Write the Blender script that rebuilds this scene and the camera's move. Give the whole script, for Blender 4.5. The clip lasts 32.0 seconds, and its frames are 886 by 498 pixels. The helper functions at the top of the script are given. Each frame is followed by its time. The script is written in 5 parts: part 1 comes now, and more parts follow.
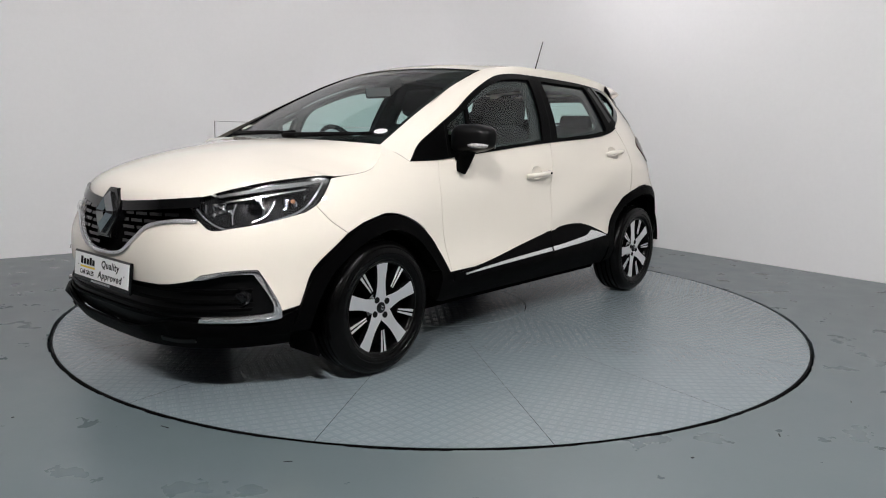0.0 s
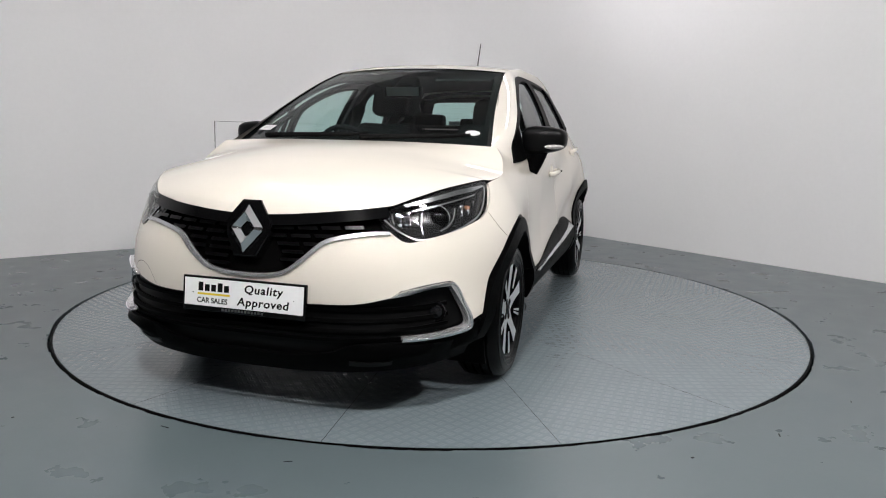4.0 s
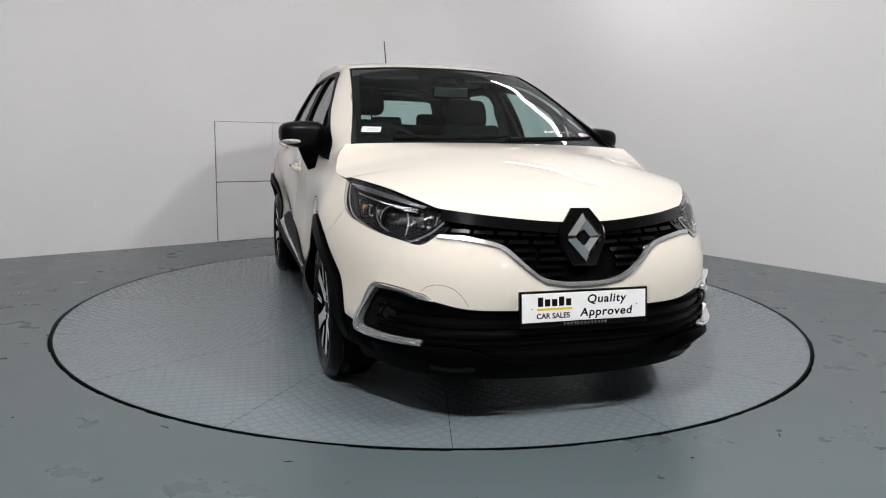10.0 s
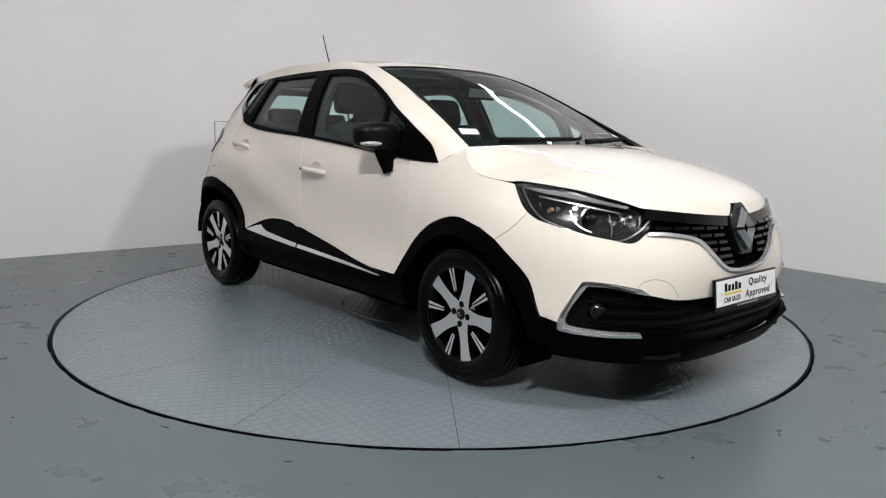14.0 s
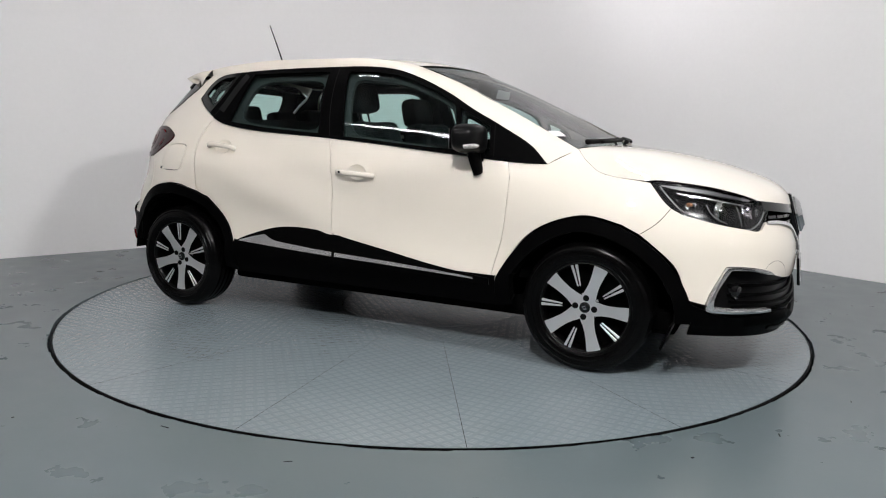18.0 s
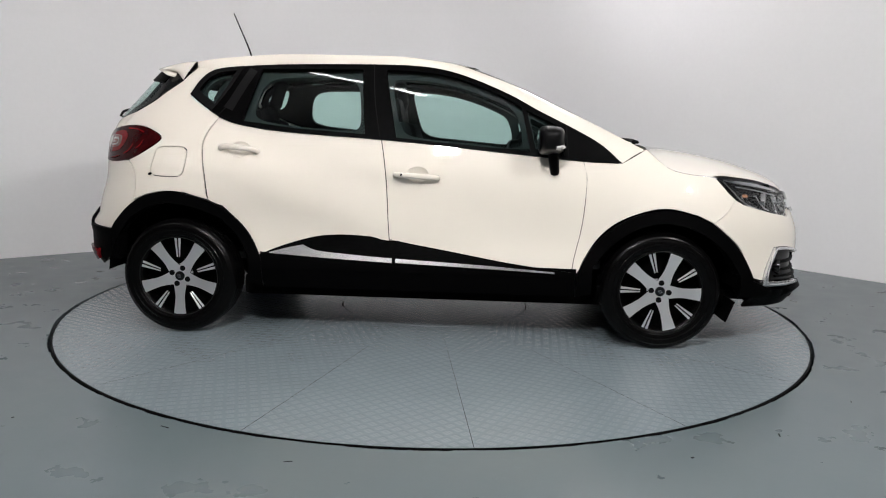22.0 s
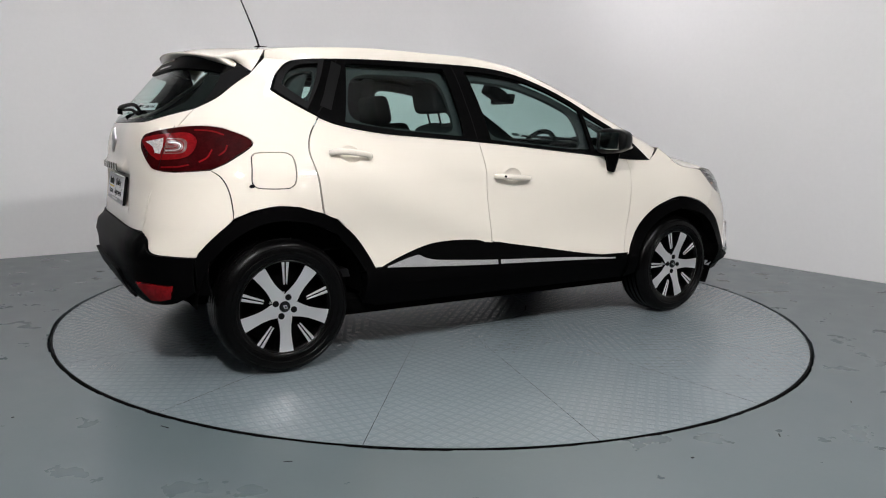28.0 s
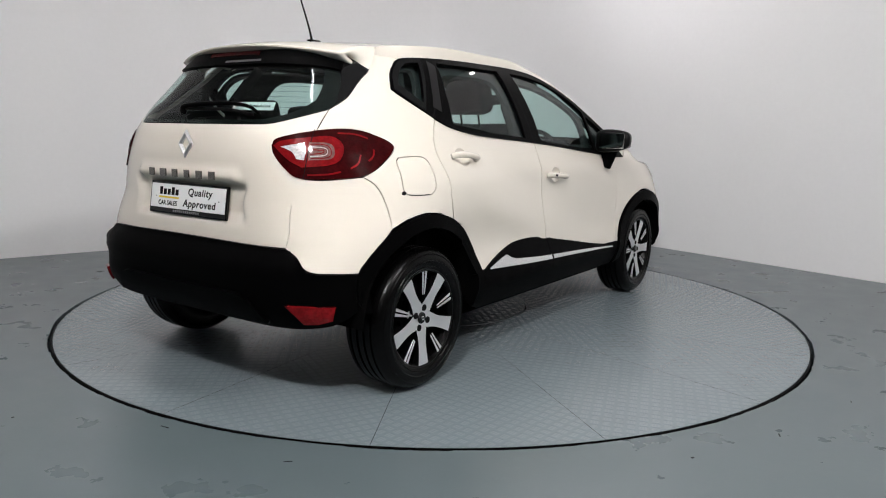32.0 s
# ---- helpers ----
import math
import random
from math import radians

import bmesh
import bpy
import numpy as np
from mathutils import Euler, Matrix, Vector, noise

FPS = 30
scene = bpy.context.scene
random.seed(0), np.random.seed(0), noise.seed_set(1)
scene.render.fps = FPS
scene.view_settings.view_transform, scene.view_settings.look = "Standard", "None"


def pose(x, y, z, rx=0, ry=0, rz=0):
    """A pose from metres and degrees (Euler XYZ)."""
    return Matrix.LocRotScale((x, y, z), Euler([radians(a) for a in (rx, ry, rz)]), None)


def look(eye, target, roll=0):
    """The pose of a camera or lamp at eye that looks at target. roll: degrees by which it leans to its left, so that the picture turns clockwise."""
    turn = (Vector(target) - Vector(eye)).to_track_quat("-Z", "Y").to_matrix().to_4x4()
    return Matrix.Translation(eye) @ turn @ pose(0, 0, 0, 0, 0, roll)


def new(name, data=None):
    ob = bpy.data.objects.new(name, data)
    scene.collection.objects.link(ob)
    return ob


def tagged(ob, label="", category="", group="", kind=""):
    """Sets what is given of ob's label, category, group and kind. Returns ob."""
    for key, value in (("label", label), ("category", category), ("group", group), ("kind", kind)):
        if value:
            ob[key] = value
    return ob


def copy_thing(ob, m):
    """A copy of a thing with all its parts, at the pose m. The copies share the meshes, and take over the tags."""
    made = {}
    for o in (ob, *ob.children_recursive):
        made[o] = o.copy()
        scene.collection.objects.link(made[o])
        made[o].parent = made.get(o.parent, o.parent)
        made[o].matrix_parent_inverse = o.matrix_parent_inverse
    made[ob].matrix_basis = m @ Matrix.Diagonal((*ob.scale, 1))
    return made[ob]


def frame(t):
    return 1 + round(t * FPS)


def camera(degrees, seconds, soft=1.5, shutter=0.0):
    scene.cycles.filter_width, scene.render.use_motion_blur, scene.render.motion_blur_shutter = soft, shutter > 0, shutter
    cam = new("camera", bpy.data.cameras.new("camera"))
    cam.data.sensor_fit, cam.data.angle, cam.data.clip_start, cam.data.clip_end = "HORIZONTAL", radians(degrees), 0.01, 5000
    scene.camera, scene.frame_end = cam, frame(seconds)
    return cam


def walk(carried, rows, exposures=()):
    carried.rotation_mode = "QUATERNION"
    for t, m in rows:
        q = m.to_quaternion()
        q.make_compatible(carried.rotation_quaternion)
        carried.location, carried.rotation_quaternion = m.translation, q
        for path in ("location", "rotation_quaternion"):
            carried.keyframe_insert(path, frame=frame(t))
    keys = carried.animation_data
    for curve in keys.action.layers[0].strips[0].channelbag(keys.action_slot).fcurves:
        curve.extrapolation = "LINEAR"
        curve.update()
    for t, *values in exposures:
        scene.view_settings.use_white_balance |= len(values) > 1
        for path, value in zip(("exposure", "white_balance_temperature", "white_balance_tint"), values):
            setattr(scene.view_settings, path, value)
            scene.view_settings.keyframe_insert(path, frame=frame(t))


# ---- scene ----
from mathutils.geometry import delaunay_2d_cdt

cam = camera(63.52, 32.0, soft=1.1)
EYE = Vector((0.0, -4.689, 1.119))
YAW, PITCH = 0.01065, -0.15979
AIM = Vector((math.sin(YAW) * math.cos(PITCH), math.cos(YAW) * math.cos(PITCH), math.sin(PITCH)))
STAND = look(EYE, EYE + AIM, 1.268)
# the film camera's own exposure drifts a little as the bright car turns
walk(cam, [(0.0, STAND), (32.0, STAND)], exposures=[(0.0, 0.32), (3.0, 0.33), (6.0, 0.22), (8.0, 0.20), (10.0, 0.22), (12.0, 0.28), (14.0, 0.30), (17.0, 0.42), (20.0, 0.39), (22.0, 0.35), (25.0, 0.31), (28.0, 0.28), (32.0, 0.26)])

# ---- light: the tubes under the ceiling, and a little grey light from the open hall behind
world = bpy.data.worlds.new("hall")
world.use_nodes = True
world.node_tree.nodes["Background"].inputs[0].default_value = (0.9, 0.95, 1.0, 1)
world.node_tree.nodes["Background"].inputs[1].default_value = 0.0
scene.world = world


# ---- materials
def ramp_to(nt, fac, stops):
    r = nt.nodes.new("ShaderNodeValToRGB")
    while len(r.color_ramp.elements) < len(stops):
        r.color_ramp.elements.new(0.5)
    for e, (p, c) in zip(r.color_ramp.elements, stops):
        e.position, e.color = p, (*c, 1)
    nt.links.new(fac, r.inputs[0])
    return r.outputs[0]


def material(name, base, rough=0.5, metal=0.0, coat=0.0, vary=0.06, scale=8.0, fine=120.0, bump_h=0.0, bump_scale=60.0, spec=0.5, gloss_vary=0.08):
    """A surface with two scales of variation in its colour, an uneven gloss and a fine relief."""
    m = bpy.data.materials.new(name)
    m.use_nodes = True
    nt = m.node_tree
    b = nt.nodes["Principled BSDF"]
    co = nt.nodes.new("ShaderNodeTexCoord").outputs["Object"]
    n1 = nt.nodes.new("ShaderNodeTexNoise")
    n1.inputs["Scale"].default_value, n1.inputs["Detail"].default_value = scale, 5
    n2 = nt.nodes.new("ShaderNodeTexNoise")
    n2.inputs["Scale"].default_value, n2.inputs["Detail"].default_value = fine, 2
    nt.links.new(co, n1.inputs["Vector"]), nt.links.new(co, n2.inputs["Vector"])
    mix = nt.nodes.new("ShaderNodeMath")
    mix.operation = "ADD"
    half = nt.nodes.new("ShaderNodeMath")
    half.operation, half.inputs[1].default_value = "MULTIPLY_ADD", 0.35
    half.inputs[2].default_value = -0.175
    nt.links.new(n2.outputs["Fac"], half.inputs[0])
    nt.links.new(n1.outputs["Fac"], mix.inputs[0]), nt.links.new(half.outputs[0], mix.inputs[1])
    lo = [c * (1 - vary) for c in base]
    hi = [min(1, c * (1 + vary)) for c in base]
    nt.links.new(ramp_to(nt, mix.outputs[0], [(0.3, lo), (0.7, hi)]), b.inputs["Base Color"])
    r = nt.nodes.new("ShaderNodeMapRange")
    r.inputs["To Min"].default_value, r.inputs["To Max"].default_value = max(0.01, rough * (1 - gloss_vary)), min(1, rough * (1 + gloss_vary))
    nt.links.new(n1.outputs["Fac"], r.inputs["Value"])
    nt.links.new(r.outputs[0], b.inputs["Roughness"])
    b.inputs["Metallic"].default_value, b.inputs["Coat Weight"].default_value = metal, coat
    b.inputs["Coat Roughness"].default_value = 0.012
    b.inputs["Specular IOR Level"].default_value = spec
    if bump_h:
        n3 = nt.nodes.new("ShaderNodeTexNoise")
        n3.inputs["Scale"].default_value, n3.inputs["Detail"].default_value = bump_scale, 3
        nt.links.new(co, n3.inputs["Vector"])
        bp = nt.nodes.new("ShaderNodeBump")
        bp.inputs["Distance"].default_value, bp.inputs["Strength"].default_value = bump_h, 0.6
        nt.links.new(n3.outputs["Fac"], bp.inputs["Height"]), nt.links.new(bp.outputs[0], b.inputs["Normal"])
    return m


def glass(name, tint, rough=0.0, shine=0.05):
    """A thin pane: tinted see-through with a mirror's gloss on top."""
    m = bpy.data.materials.new(name)
    m.use_nodes = True
    nt = m.node_tree
    nt.nodes.remove(nt.nodes["Principled BSDF"])
    t = nt.nodes.new("ShaderNodeBsdfTransparent")
    t.inputs[0].default_value = (*tint, 1)
    g = nt.nodes.new("ShaderNodeBsdfGlossy")
    g.inputs["Roughness"].default_value = rough
    lw = nt.nodes.new("ShaderNodeLayerWeight")
    lw.inputs[0].default_value = 0.5
    pw = nt.nodes.new("ShaderNodeMath")
    pw.operation, pw.inputs[1].default_value = "POWER", 5.0
    nt.links.new(lw.outputs["Facing"], pw.inputs[0])
    f = nt.nodes.new("ShaderNodeMath")
    f.operation, f.inputs[1].default_value, f.inputs[2].default_value = "MULTIPLY_ADD", 0.85, shine
    nt.links.new(pw.outputs[0], f.inputs[0])
    mx = nt.nodes.new("ShaderNodeMixShader")
    nt.links.new(f.outputs[0], mx.inputs[0]), nt.links.new(t.outputs[0], mx.inputs[1]), nt.links.new(g.outputs[0], mx.inputs[2])
    nt.links.new(mx.outputs[0], nt.nodes["Material Output"].inputs[0])
    return m


def glow(name, colour, strength):
    m = bpy.data.materials.new(name)
    m.use_nodes = True
    b = m.node_tree.nodes["Principled BSDF"]
    b.inputs["Base Color"].default_value = (0.8, 0.8, 0.8, 1)
    b.inputs["Emission Color"].default_value, b.inputs["Emission Strength"].default_value = (*colour, 1), strength
    return m


PAINT = material("cream_paint", (0.730, 0.680, 0.600), 0.55, spec=0.2, coat=1.0, vary=0.012, scale=3, fine=400, gloss_vary=0.05)
BLACK = material("black_plastic", (0.0014, 0.0014, 0.0015), 0.42, spec=0.018, vary=0.15, scale=12, fine=500, bump_h=0.0006, bump_scale=600)
GLOSS = material("gloss_black", (0.003, 0.003, 0.0033), 0.10, spec=0.5, vary=0.1)
SEMI = material("satin_black", (0.003, 0.003, 0.0032), 0.34, spec=0.14, vary=0.1)
DARK = material("underside", (0.003, 0.003, 0.003), 0.9, spec=0.0, vary=0.3, scale=5)
CHROME = material("chrome", (0.84, 0.84, 0.85), 0.09, metal=1.0, vary=0.03)
TRIM = material("silver_trim_paint", (0.70, 0.70, 0.71), 0.24, metal=0.75, vary=0.03, fine=300)
LAMP_TRIM = material("lamp_silver", (0.62, 0.62, 0.63), 0.20, metal=1.0, vary=0.05)
SATIN = material("satin_silver", (0.62, 0.62, 0.63), 0.28, metal=1.0, vary=0.04, fine=300)
ALLOY = material("machined_alloy", (0.80, 0.80, 0.81), 0.33, metal=0.80, vary=0.04, fine=500)
RUBBER = material("tyre_rubber", (0.0016, 0.0016, 0.0016), 0.26, spec=0.12, vary=0.25, scale=20, fine=300, bump_h=0.0008, bump_scale=200)
CLOTH = material("dark_cloth", (0.010, 0.0105, 0.0115), 0.9, spec=0.2, vary=0.2, scale=15, bump_h=0.001, bump_scale=400)
LINING = material("grey_lining", (0.030, 0.031, 0.032), 0.9, spec=0.2, vary=0.1)
WHITE = material("white_print", (0.80, 0.80, 0.80), 0.5, vary=0.03)
INK = material("black_ink", (0.005, 0.005, 0.005), 0.6, spec=0.06)
YELLOW = material("yellow_print", (0.75, 0.55, 0.02), 0.5)
RED = material("red_lens", (0.15, 0.005, 0.007), 0.14, coat=0.06, spec=0.15, vary=0.25, scale=30)
DEEP_RED = material("dark_red_lens", (0.026, 0.0015, 0.0021), 0.12, coat=0.0, spec=0.15, vary=0.3, scale=30)
SMOKED = material("smoked_lens", (0.16, 0.085, 0.08), 0.12, coat=0.8, vary=0.3, scale=60)
MIRROR = material("lamp_mirror", (0.86, 0.86, 0.87), 0.07, metal=1.0, vary=0.03)
BOWL = material("lamp_bezel", (0.010, 0.010, 0.011), 0.20, metal=0.1, vary=0.1)
CLEAR_LENS = material("clear_lens", (0.46, 0.44, 0.44), 0.12, coat=0.8, vary=0.3, scale=60)
AMBER = material("amber_lens", (0.42, 0.20, 0.11), 0.2, coat=0.6)
PANE = glass("green_glass", (0.74, 0.90, 0.87))
SCREEN = glass("windscreen_glass", (0.72, 0.88, 0.86))
LENS = glass("lamp_glass", (0.93, 0.94, 0.94))
TUBE = glow("tube_light", (1.0, 0.965, 0.985), 25.0)
FLOOD = glow("flood_face", (1.0, 0.975, 0.97), 34.0)
SPOT = glow("spot_face", (1.0, 0.975, 0.97), 730.0)
SPOT_SIDE = glow("side_spot_face", (1.0, 0.975, 0.97), 465.0)
BADGE_GREY = material("grey_chrome_letters", (0.30, 0.29, 0.27), 0.22, metal=0.9, vary=0.05)
WALL = material("white_wall_paint", (0.88, 0.875, 0.88), 0.75, vary=0.02, scale=0.8, fine=30, bump_h=0.002, bump_scale=9)
CEIL = material("grey_ceiling", (0.32, 0.32, 0.325), 0.9, vary=0.05, scale=1.5)
# near-black for the added walls out of view, so that they bounce little light
UNSEEN_WALL = material("unseen_dark_wall", (0.05, 0.05, 0.052), 0.9, vary=0.05, scale=1.5)


class Sums:
    """Short writing for math nodes."""
    def __init__(self, nt):
        self.nt = nt

    def do(self, op, a, b=None, c=None):
        n = self.nt.nodes.new("ShaderNodeMath")
        n.operation = op
        for k, v in enumerate((a, b, c)):
            if v is None:
                continue
            if isinstance(v, (int, float)):
                n.inputs[k].default_value = v
            else:
                self.nt.links.new(v, n.inputs[k])
        return n.outputs[0]


def painted_ground(name, base, rough, tread=0.0):
    """Floor paint: broad cloudy wear, fine grain, sparse dark specks, thin scratches and, on the plates, raised bars in a basket pattern."""
    m = bpy.data.materials.new(name)
    m.use_nodes = True
    nt = m.node_tree
    s = Sums(nt)
    b = nt.nodes["Principled BSDF"]
    co = nt.nodes.new("ShaderNodeTexCoord").outputs["Object"]

    def noise_of(scale, detail=4, rough_n=0.55, vector=co):
        n = nt.nodes.new("ShaderNodeTexNoise")
        n.inputs["Scale"].default_value, n.inputs["Detail"].default_value, n.inputs["Roughness"].default_value = scale, detail, rough_n
        nt.links.new(vector, n.inputs["Vector"])
        return n.outputs["Fac"]

    cloud, grain, smear = noise_of(0.9, 6), noise_of(70, 3), noise_of(4.5, 5)
    tone = s.do("ADD", s.do("MULTIPLY", cloud, 0.55), s.do("ADD", s.do("MULTIPLY", smear, 0.30), s.do("MULTIPLY", grain, 0.15)))
    swing = 0.06
    lo, hi = [c * (1 - swing) for c in base], [c * (1 + swing) for c in base]
    col = ramp_to(nt, tone, [(0.33, lo), (0.67, hi)])
    stretch = nt.nodes.new("ShaderNodeMapping")
    stretch.inputs["Scale"].default_value = (1.0, 14.0, 1.0)
    stretch.inputs["Rotation"].default_value = (0, 0, 0.7)
    nt.links.new(co, stretch.inputs["Vector"])
    lines = s.do("GREATER_THAN", s.do("MULTIPLY", noise_of(5, 2, 0.4, stretch.outputs[0]), noise_of(1.3, 2)), 0.75)
    cells = nt.nodes.new("ShaderNodeTexVoronoi")
    cells.inputs["Scale"].default_value = 11.0
    nt.links.new(co, cells.inputs["Vector"])
    pick = nt.nodes.new("ShaderNodeSeparateColor")
    nt.links.new(cells.outputs["Color"], pick.inputs[0])
    size = s.do("MULTIPLY_ADD", pick.outputs[1], 0.05, 0.015)
    specks = s.do("MULTIPLY", s.do("LESS_THAN", s.do("ADD", cells.outputs["Distance"], s.do("MULTIPLY", grain, 0.03)), s.do("ADD", size, 0.015)), s.do("GREATER_THAN", pick.outputs[0], 0.97))
    dirt = s.do("MULTIPLY", s.do("MAXIMUM", specks, lines if not tread else specks), 0.0 if tread else 0.15)
    mx = nt.nodes.new("ShaderNodeMix")
    mx.data_type = "RGBA"
    nt.links.new(dirt, mx.inputs[0]), nt.links.new(col, mx.inputs[6])
    mx.inputs[7].default_value = (0.03, 0.032, 0.034, 1)
    scuff = s.do("MULTIPLY", s.do("GREATER_THAN", s.do("ADD", noise_of(26, 6, 0.7), s.do("MULTIPLY", noise_of(1.6, 2), 0.6)), 0.99), 0.0 if tread else 0.04)
    pale = nt.nodes.new("ShaderNodeMix")
    pale.data_type = "RGBA"
    nt.links.new(scuff, pale.inputs[0]), nt.links.new(mx.outputs[2], pale.inputs[6])
    pale.inputs[7].default_value = (0.24, 0.26, 0.27, 1)
    nt.links.new(pale.outputs[2], b.inputs["Base Color"])
    gloss = s.do("ADD", rough - (0.04 if tread else 0.10), s.do("MULTIPLY", smear, 0.08 if tread else 0.20))
    height = s.do("ADD", s.do("MULTIPLY", noise_of(30, 4), 0.5), s.do("MULTIPLY", noise_of(3.0, 3), 1.2))
    dist = 0.0003
    if tread:
        turn = nt.nodes.new("ShaderNodeMapping")
        turn.inputs["Rotation"].default_value = (0, 0, radians(45))
        nt.links.new(co, turn.inputs["Vector"])
        sep = nt.nodes.new("ShaderNodeSeparateXYZ")
        nt.links.new(turn.outputs[0], sep.inputs[0])
        u, v = s.do("DIVIDE", sep.outputs[0], tread), s.do("DIVIDE", sep.outputs[1], tread)
        iu, iv = s.do("FLOOR", u), s.do("FLOOR", v)
        par = s.do("FLOORED_MODULO", s.do("ADD", iu, iv), 2.0)
        fu, fv = s.do("SUBTRACT", u, iu), s.do("SUBTRACT", v, iv)
        d = s.do("SUBTRACT", fv, fu)
        across = s.do("ADD", fu, s.do("MULTIPLY", d, par))
        along = s.do("SUBTRACT", fv, s.do("MULTIPLY", d, par))
        wave = s.do("MULTIPLY_ADD", s.do("COSINE", s.do("MULTIPLY", s.do("SUBTRACT", across, 0.5), 2 * math.pi * 4)), 0.5, 0.5)
        oval = s.do("ADD", s.do("POWER", s.do("ABSOLUTE", s.do("MULTIPLY", s.do("SUBTRACT", along, 0.5), 2.7)), 4.0), s.do("POWER", s.do("ABSOLUTE", s.do("MULTIPLY", s.do("SUBTRACT", across, 0.5), 2.15)), 4.0))
        swell = s.do("SMOOTH_MIN", s.do("MAXIMUM", s.do("SUBTRACT", 1.0, oval), 0.0), 0.7, 0.3)
        bars = s.do("MULTIPLY", swell, s.do("MULTIPLY_ADD", wave, 0.55, 0.45))
        height = s.do("ADD", s.do("MULTIPLY", height, 0.18), s.do("MULTIPLY", bars, 1.0))
        dist = 0.0022
        b.inputs["Specular IOR Level"].default_value = 0.6
        gloss = s.do("SUBTRACT", gloss, s.do("MULTIPLY", bars, 0.06))
        # the bars' light reflections are put into the colour as a paler tone
        bar_glint = nt.nodes.new("ShaderNodeMix")
        bar_glint.data_type = "RGBA"
        nt.links.new(s.do("MULTIPLY", bars, s.do("MULTIPLY_ADD", smear, 0.7, 0.15)), bar_glint.inputs[0]), nt.links.new(pale.outputs[2], bar_glint.inputs[6])
        bar_glint.inputs[7].default_value = (0.250, 0.290, 0.308, 1)
        nt.links.new(bar_glint.outputs[2], b.inputs["Base Color"])
    nt.links.new(gloss, b.inputs["Roughness"])
    bp = nt.nodes.new("ShaderNodeBump")
    bp.inputs["Distance"].default_value, bp.inputs["Strength"].default_value = dist, 0.8
    nt.links.new(height, bp.inputs["Height"]), nt.links.new(bp.outputs[0], b.inputs["Normal"])
    return m


FLOOR = painted_ground("grey_green_floor_paint", (0.100, 0.127, 0.137), 0.30)
PLATE = painted_ground("painted_tread_plate", (0.168, 0.205, 0.222), 0.22, 0.047)


# ---- mesh helpers
def mesh_object(name, verts, faces, mat, parent=None, label="", smooth=True):
    me = bpy.data.meshes.new(name)
    me.from_pydata([tuple(v) for v in verts], [], faces)
    me.materials.append(mat)
    if smooth:
        me.polygons.foreach_set("use_smooth", [True] * len(me.polygons))
    me.update()
    ob = new(name, me)
    ob.parent = parent
    if label:
        tagged(ob, label)
    return ob


def part(name, bm, mat, parent, label="", smooth=False):
    me = bpy.data.meshes.new(name)
    bmesh.ops.recalc_face_normals(bm, faces=bm.faces)
    bm.to_mesh(me)
    bm.free()
    me.materials.append(mat)
    if smooth:
        me.polygons.foreach_set("use_smooth", [True] * len(me.polygons))
        me.set_sharp_from_angle(angle=radians(35))
    ob = new(name, me)
    ob.parent = parent
    if label:
        tagged(ob, label)
    return ob


def box_bm(size, m=None, bevel=0.0, seg=2):
    bm = bmesh.new()
    bmesh.ops.create_cube(bm, size=1.0, matrix=(m or Matrix()) @ Matrix.Diagonal((*size, 1)))
    if bevel:
        bmesh.ops.bevel(bm, geom=bm.edges[:] + bm.verts[:], offset=bevel, segments=seg, profile=0.6, affect="EDGES")
    return bm


def grid(name, point, nu, nv, mat, parent, label="", thick=0.0):
    """A sheet point(u, v), u and v from 0 to 1."""
    verts = [Vector(point(i / nu, j / nv)) for j in range(nv + 1) for i in range(nu + 1)]
    w = nu + 1
    faces = [(j * w + i, j * w + i + 1, (j + 1) * w + i + 1, (j + 1) * w + i) for j in range(nv) for i in range(nu)]
    ob = mesh_object(name, verts, faces, mat, parent, label)
    if thick:
        s = ob.modifiers.new("thickness", "SOLIDIFY")
        s.thickness, s.offset = thick, 0
    return ob


def spline(points, n=8):
    """A smooth open line through points of any dimension."""
    p = [Vector(q) for q in points]
    if len(p) == 2:
        return [p[0].lerp(p[1], k / n) for k in range(n + 1)]
    out = []
    for i in range(len(p) - 1):
        a, b = p[i], p[i + 1]
        ma = (b - p[i - 1]) / 2 if i else (b - a)
        mb = (p[i + 2] - a) / 2 if i + 2 < len(p) else (b - a)
        for k in range(n):
            t = k / n
            out.append((1 + 2 * t) * (1 - t) ** 2 * a + t * (1 - t) ** 2 * ma + t * t * (3 - 2 * t) * b + t * t * (t - 1) * mb)
    out.append(p[-1])
    return out


def tube(name, points, radius, mat, parent, label="", sides=8, flat=1.0, n=6):
    """A rod along a smooth line."""
    p = spline(points, n)
    verts, faces = [], []
    for i, c in enumerate(p):
        d = (p[min(i + 1, len(p) - 1)] - p[max(i - 1, 0)]).normalized()
        s = d.cross(Vector((0, 0, 1)) if abs(d.z) < 0.9 else Vector((1, 0, 0))).normalized()
        u = s.cross(d)
        r = radius[0] + (radius[1] - radius[0]) * i / (len(p) - 1) if isinstance(radius, tuple) else radius
        for k in range(sides):
            a = 2 * math.pi * k / sides
            verts.append(c + s * r * math.cos(a) + u * r * flat * math.sin(a))
    for i in range(len(p) - 1):
        for k in range(sides):
            faces.append((i * sides + k, i * sides + (k + 1) % sides, (i + 1) * sides + (k + 1) % sides, (i + 1) * sides + k))
    faces += [tuple(range(sides))[::-1], tuple((len(p) - 1) * sides + k for k in range(sides))]
    return mesh_object(name, verts, faces, mat, parent, label)


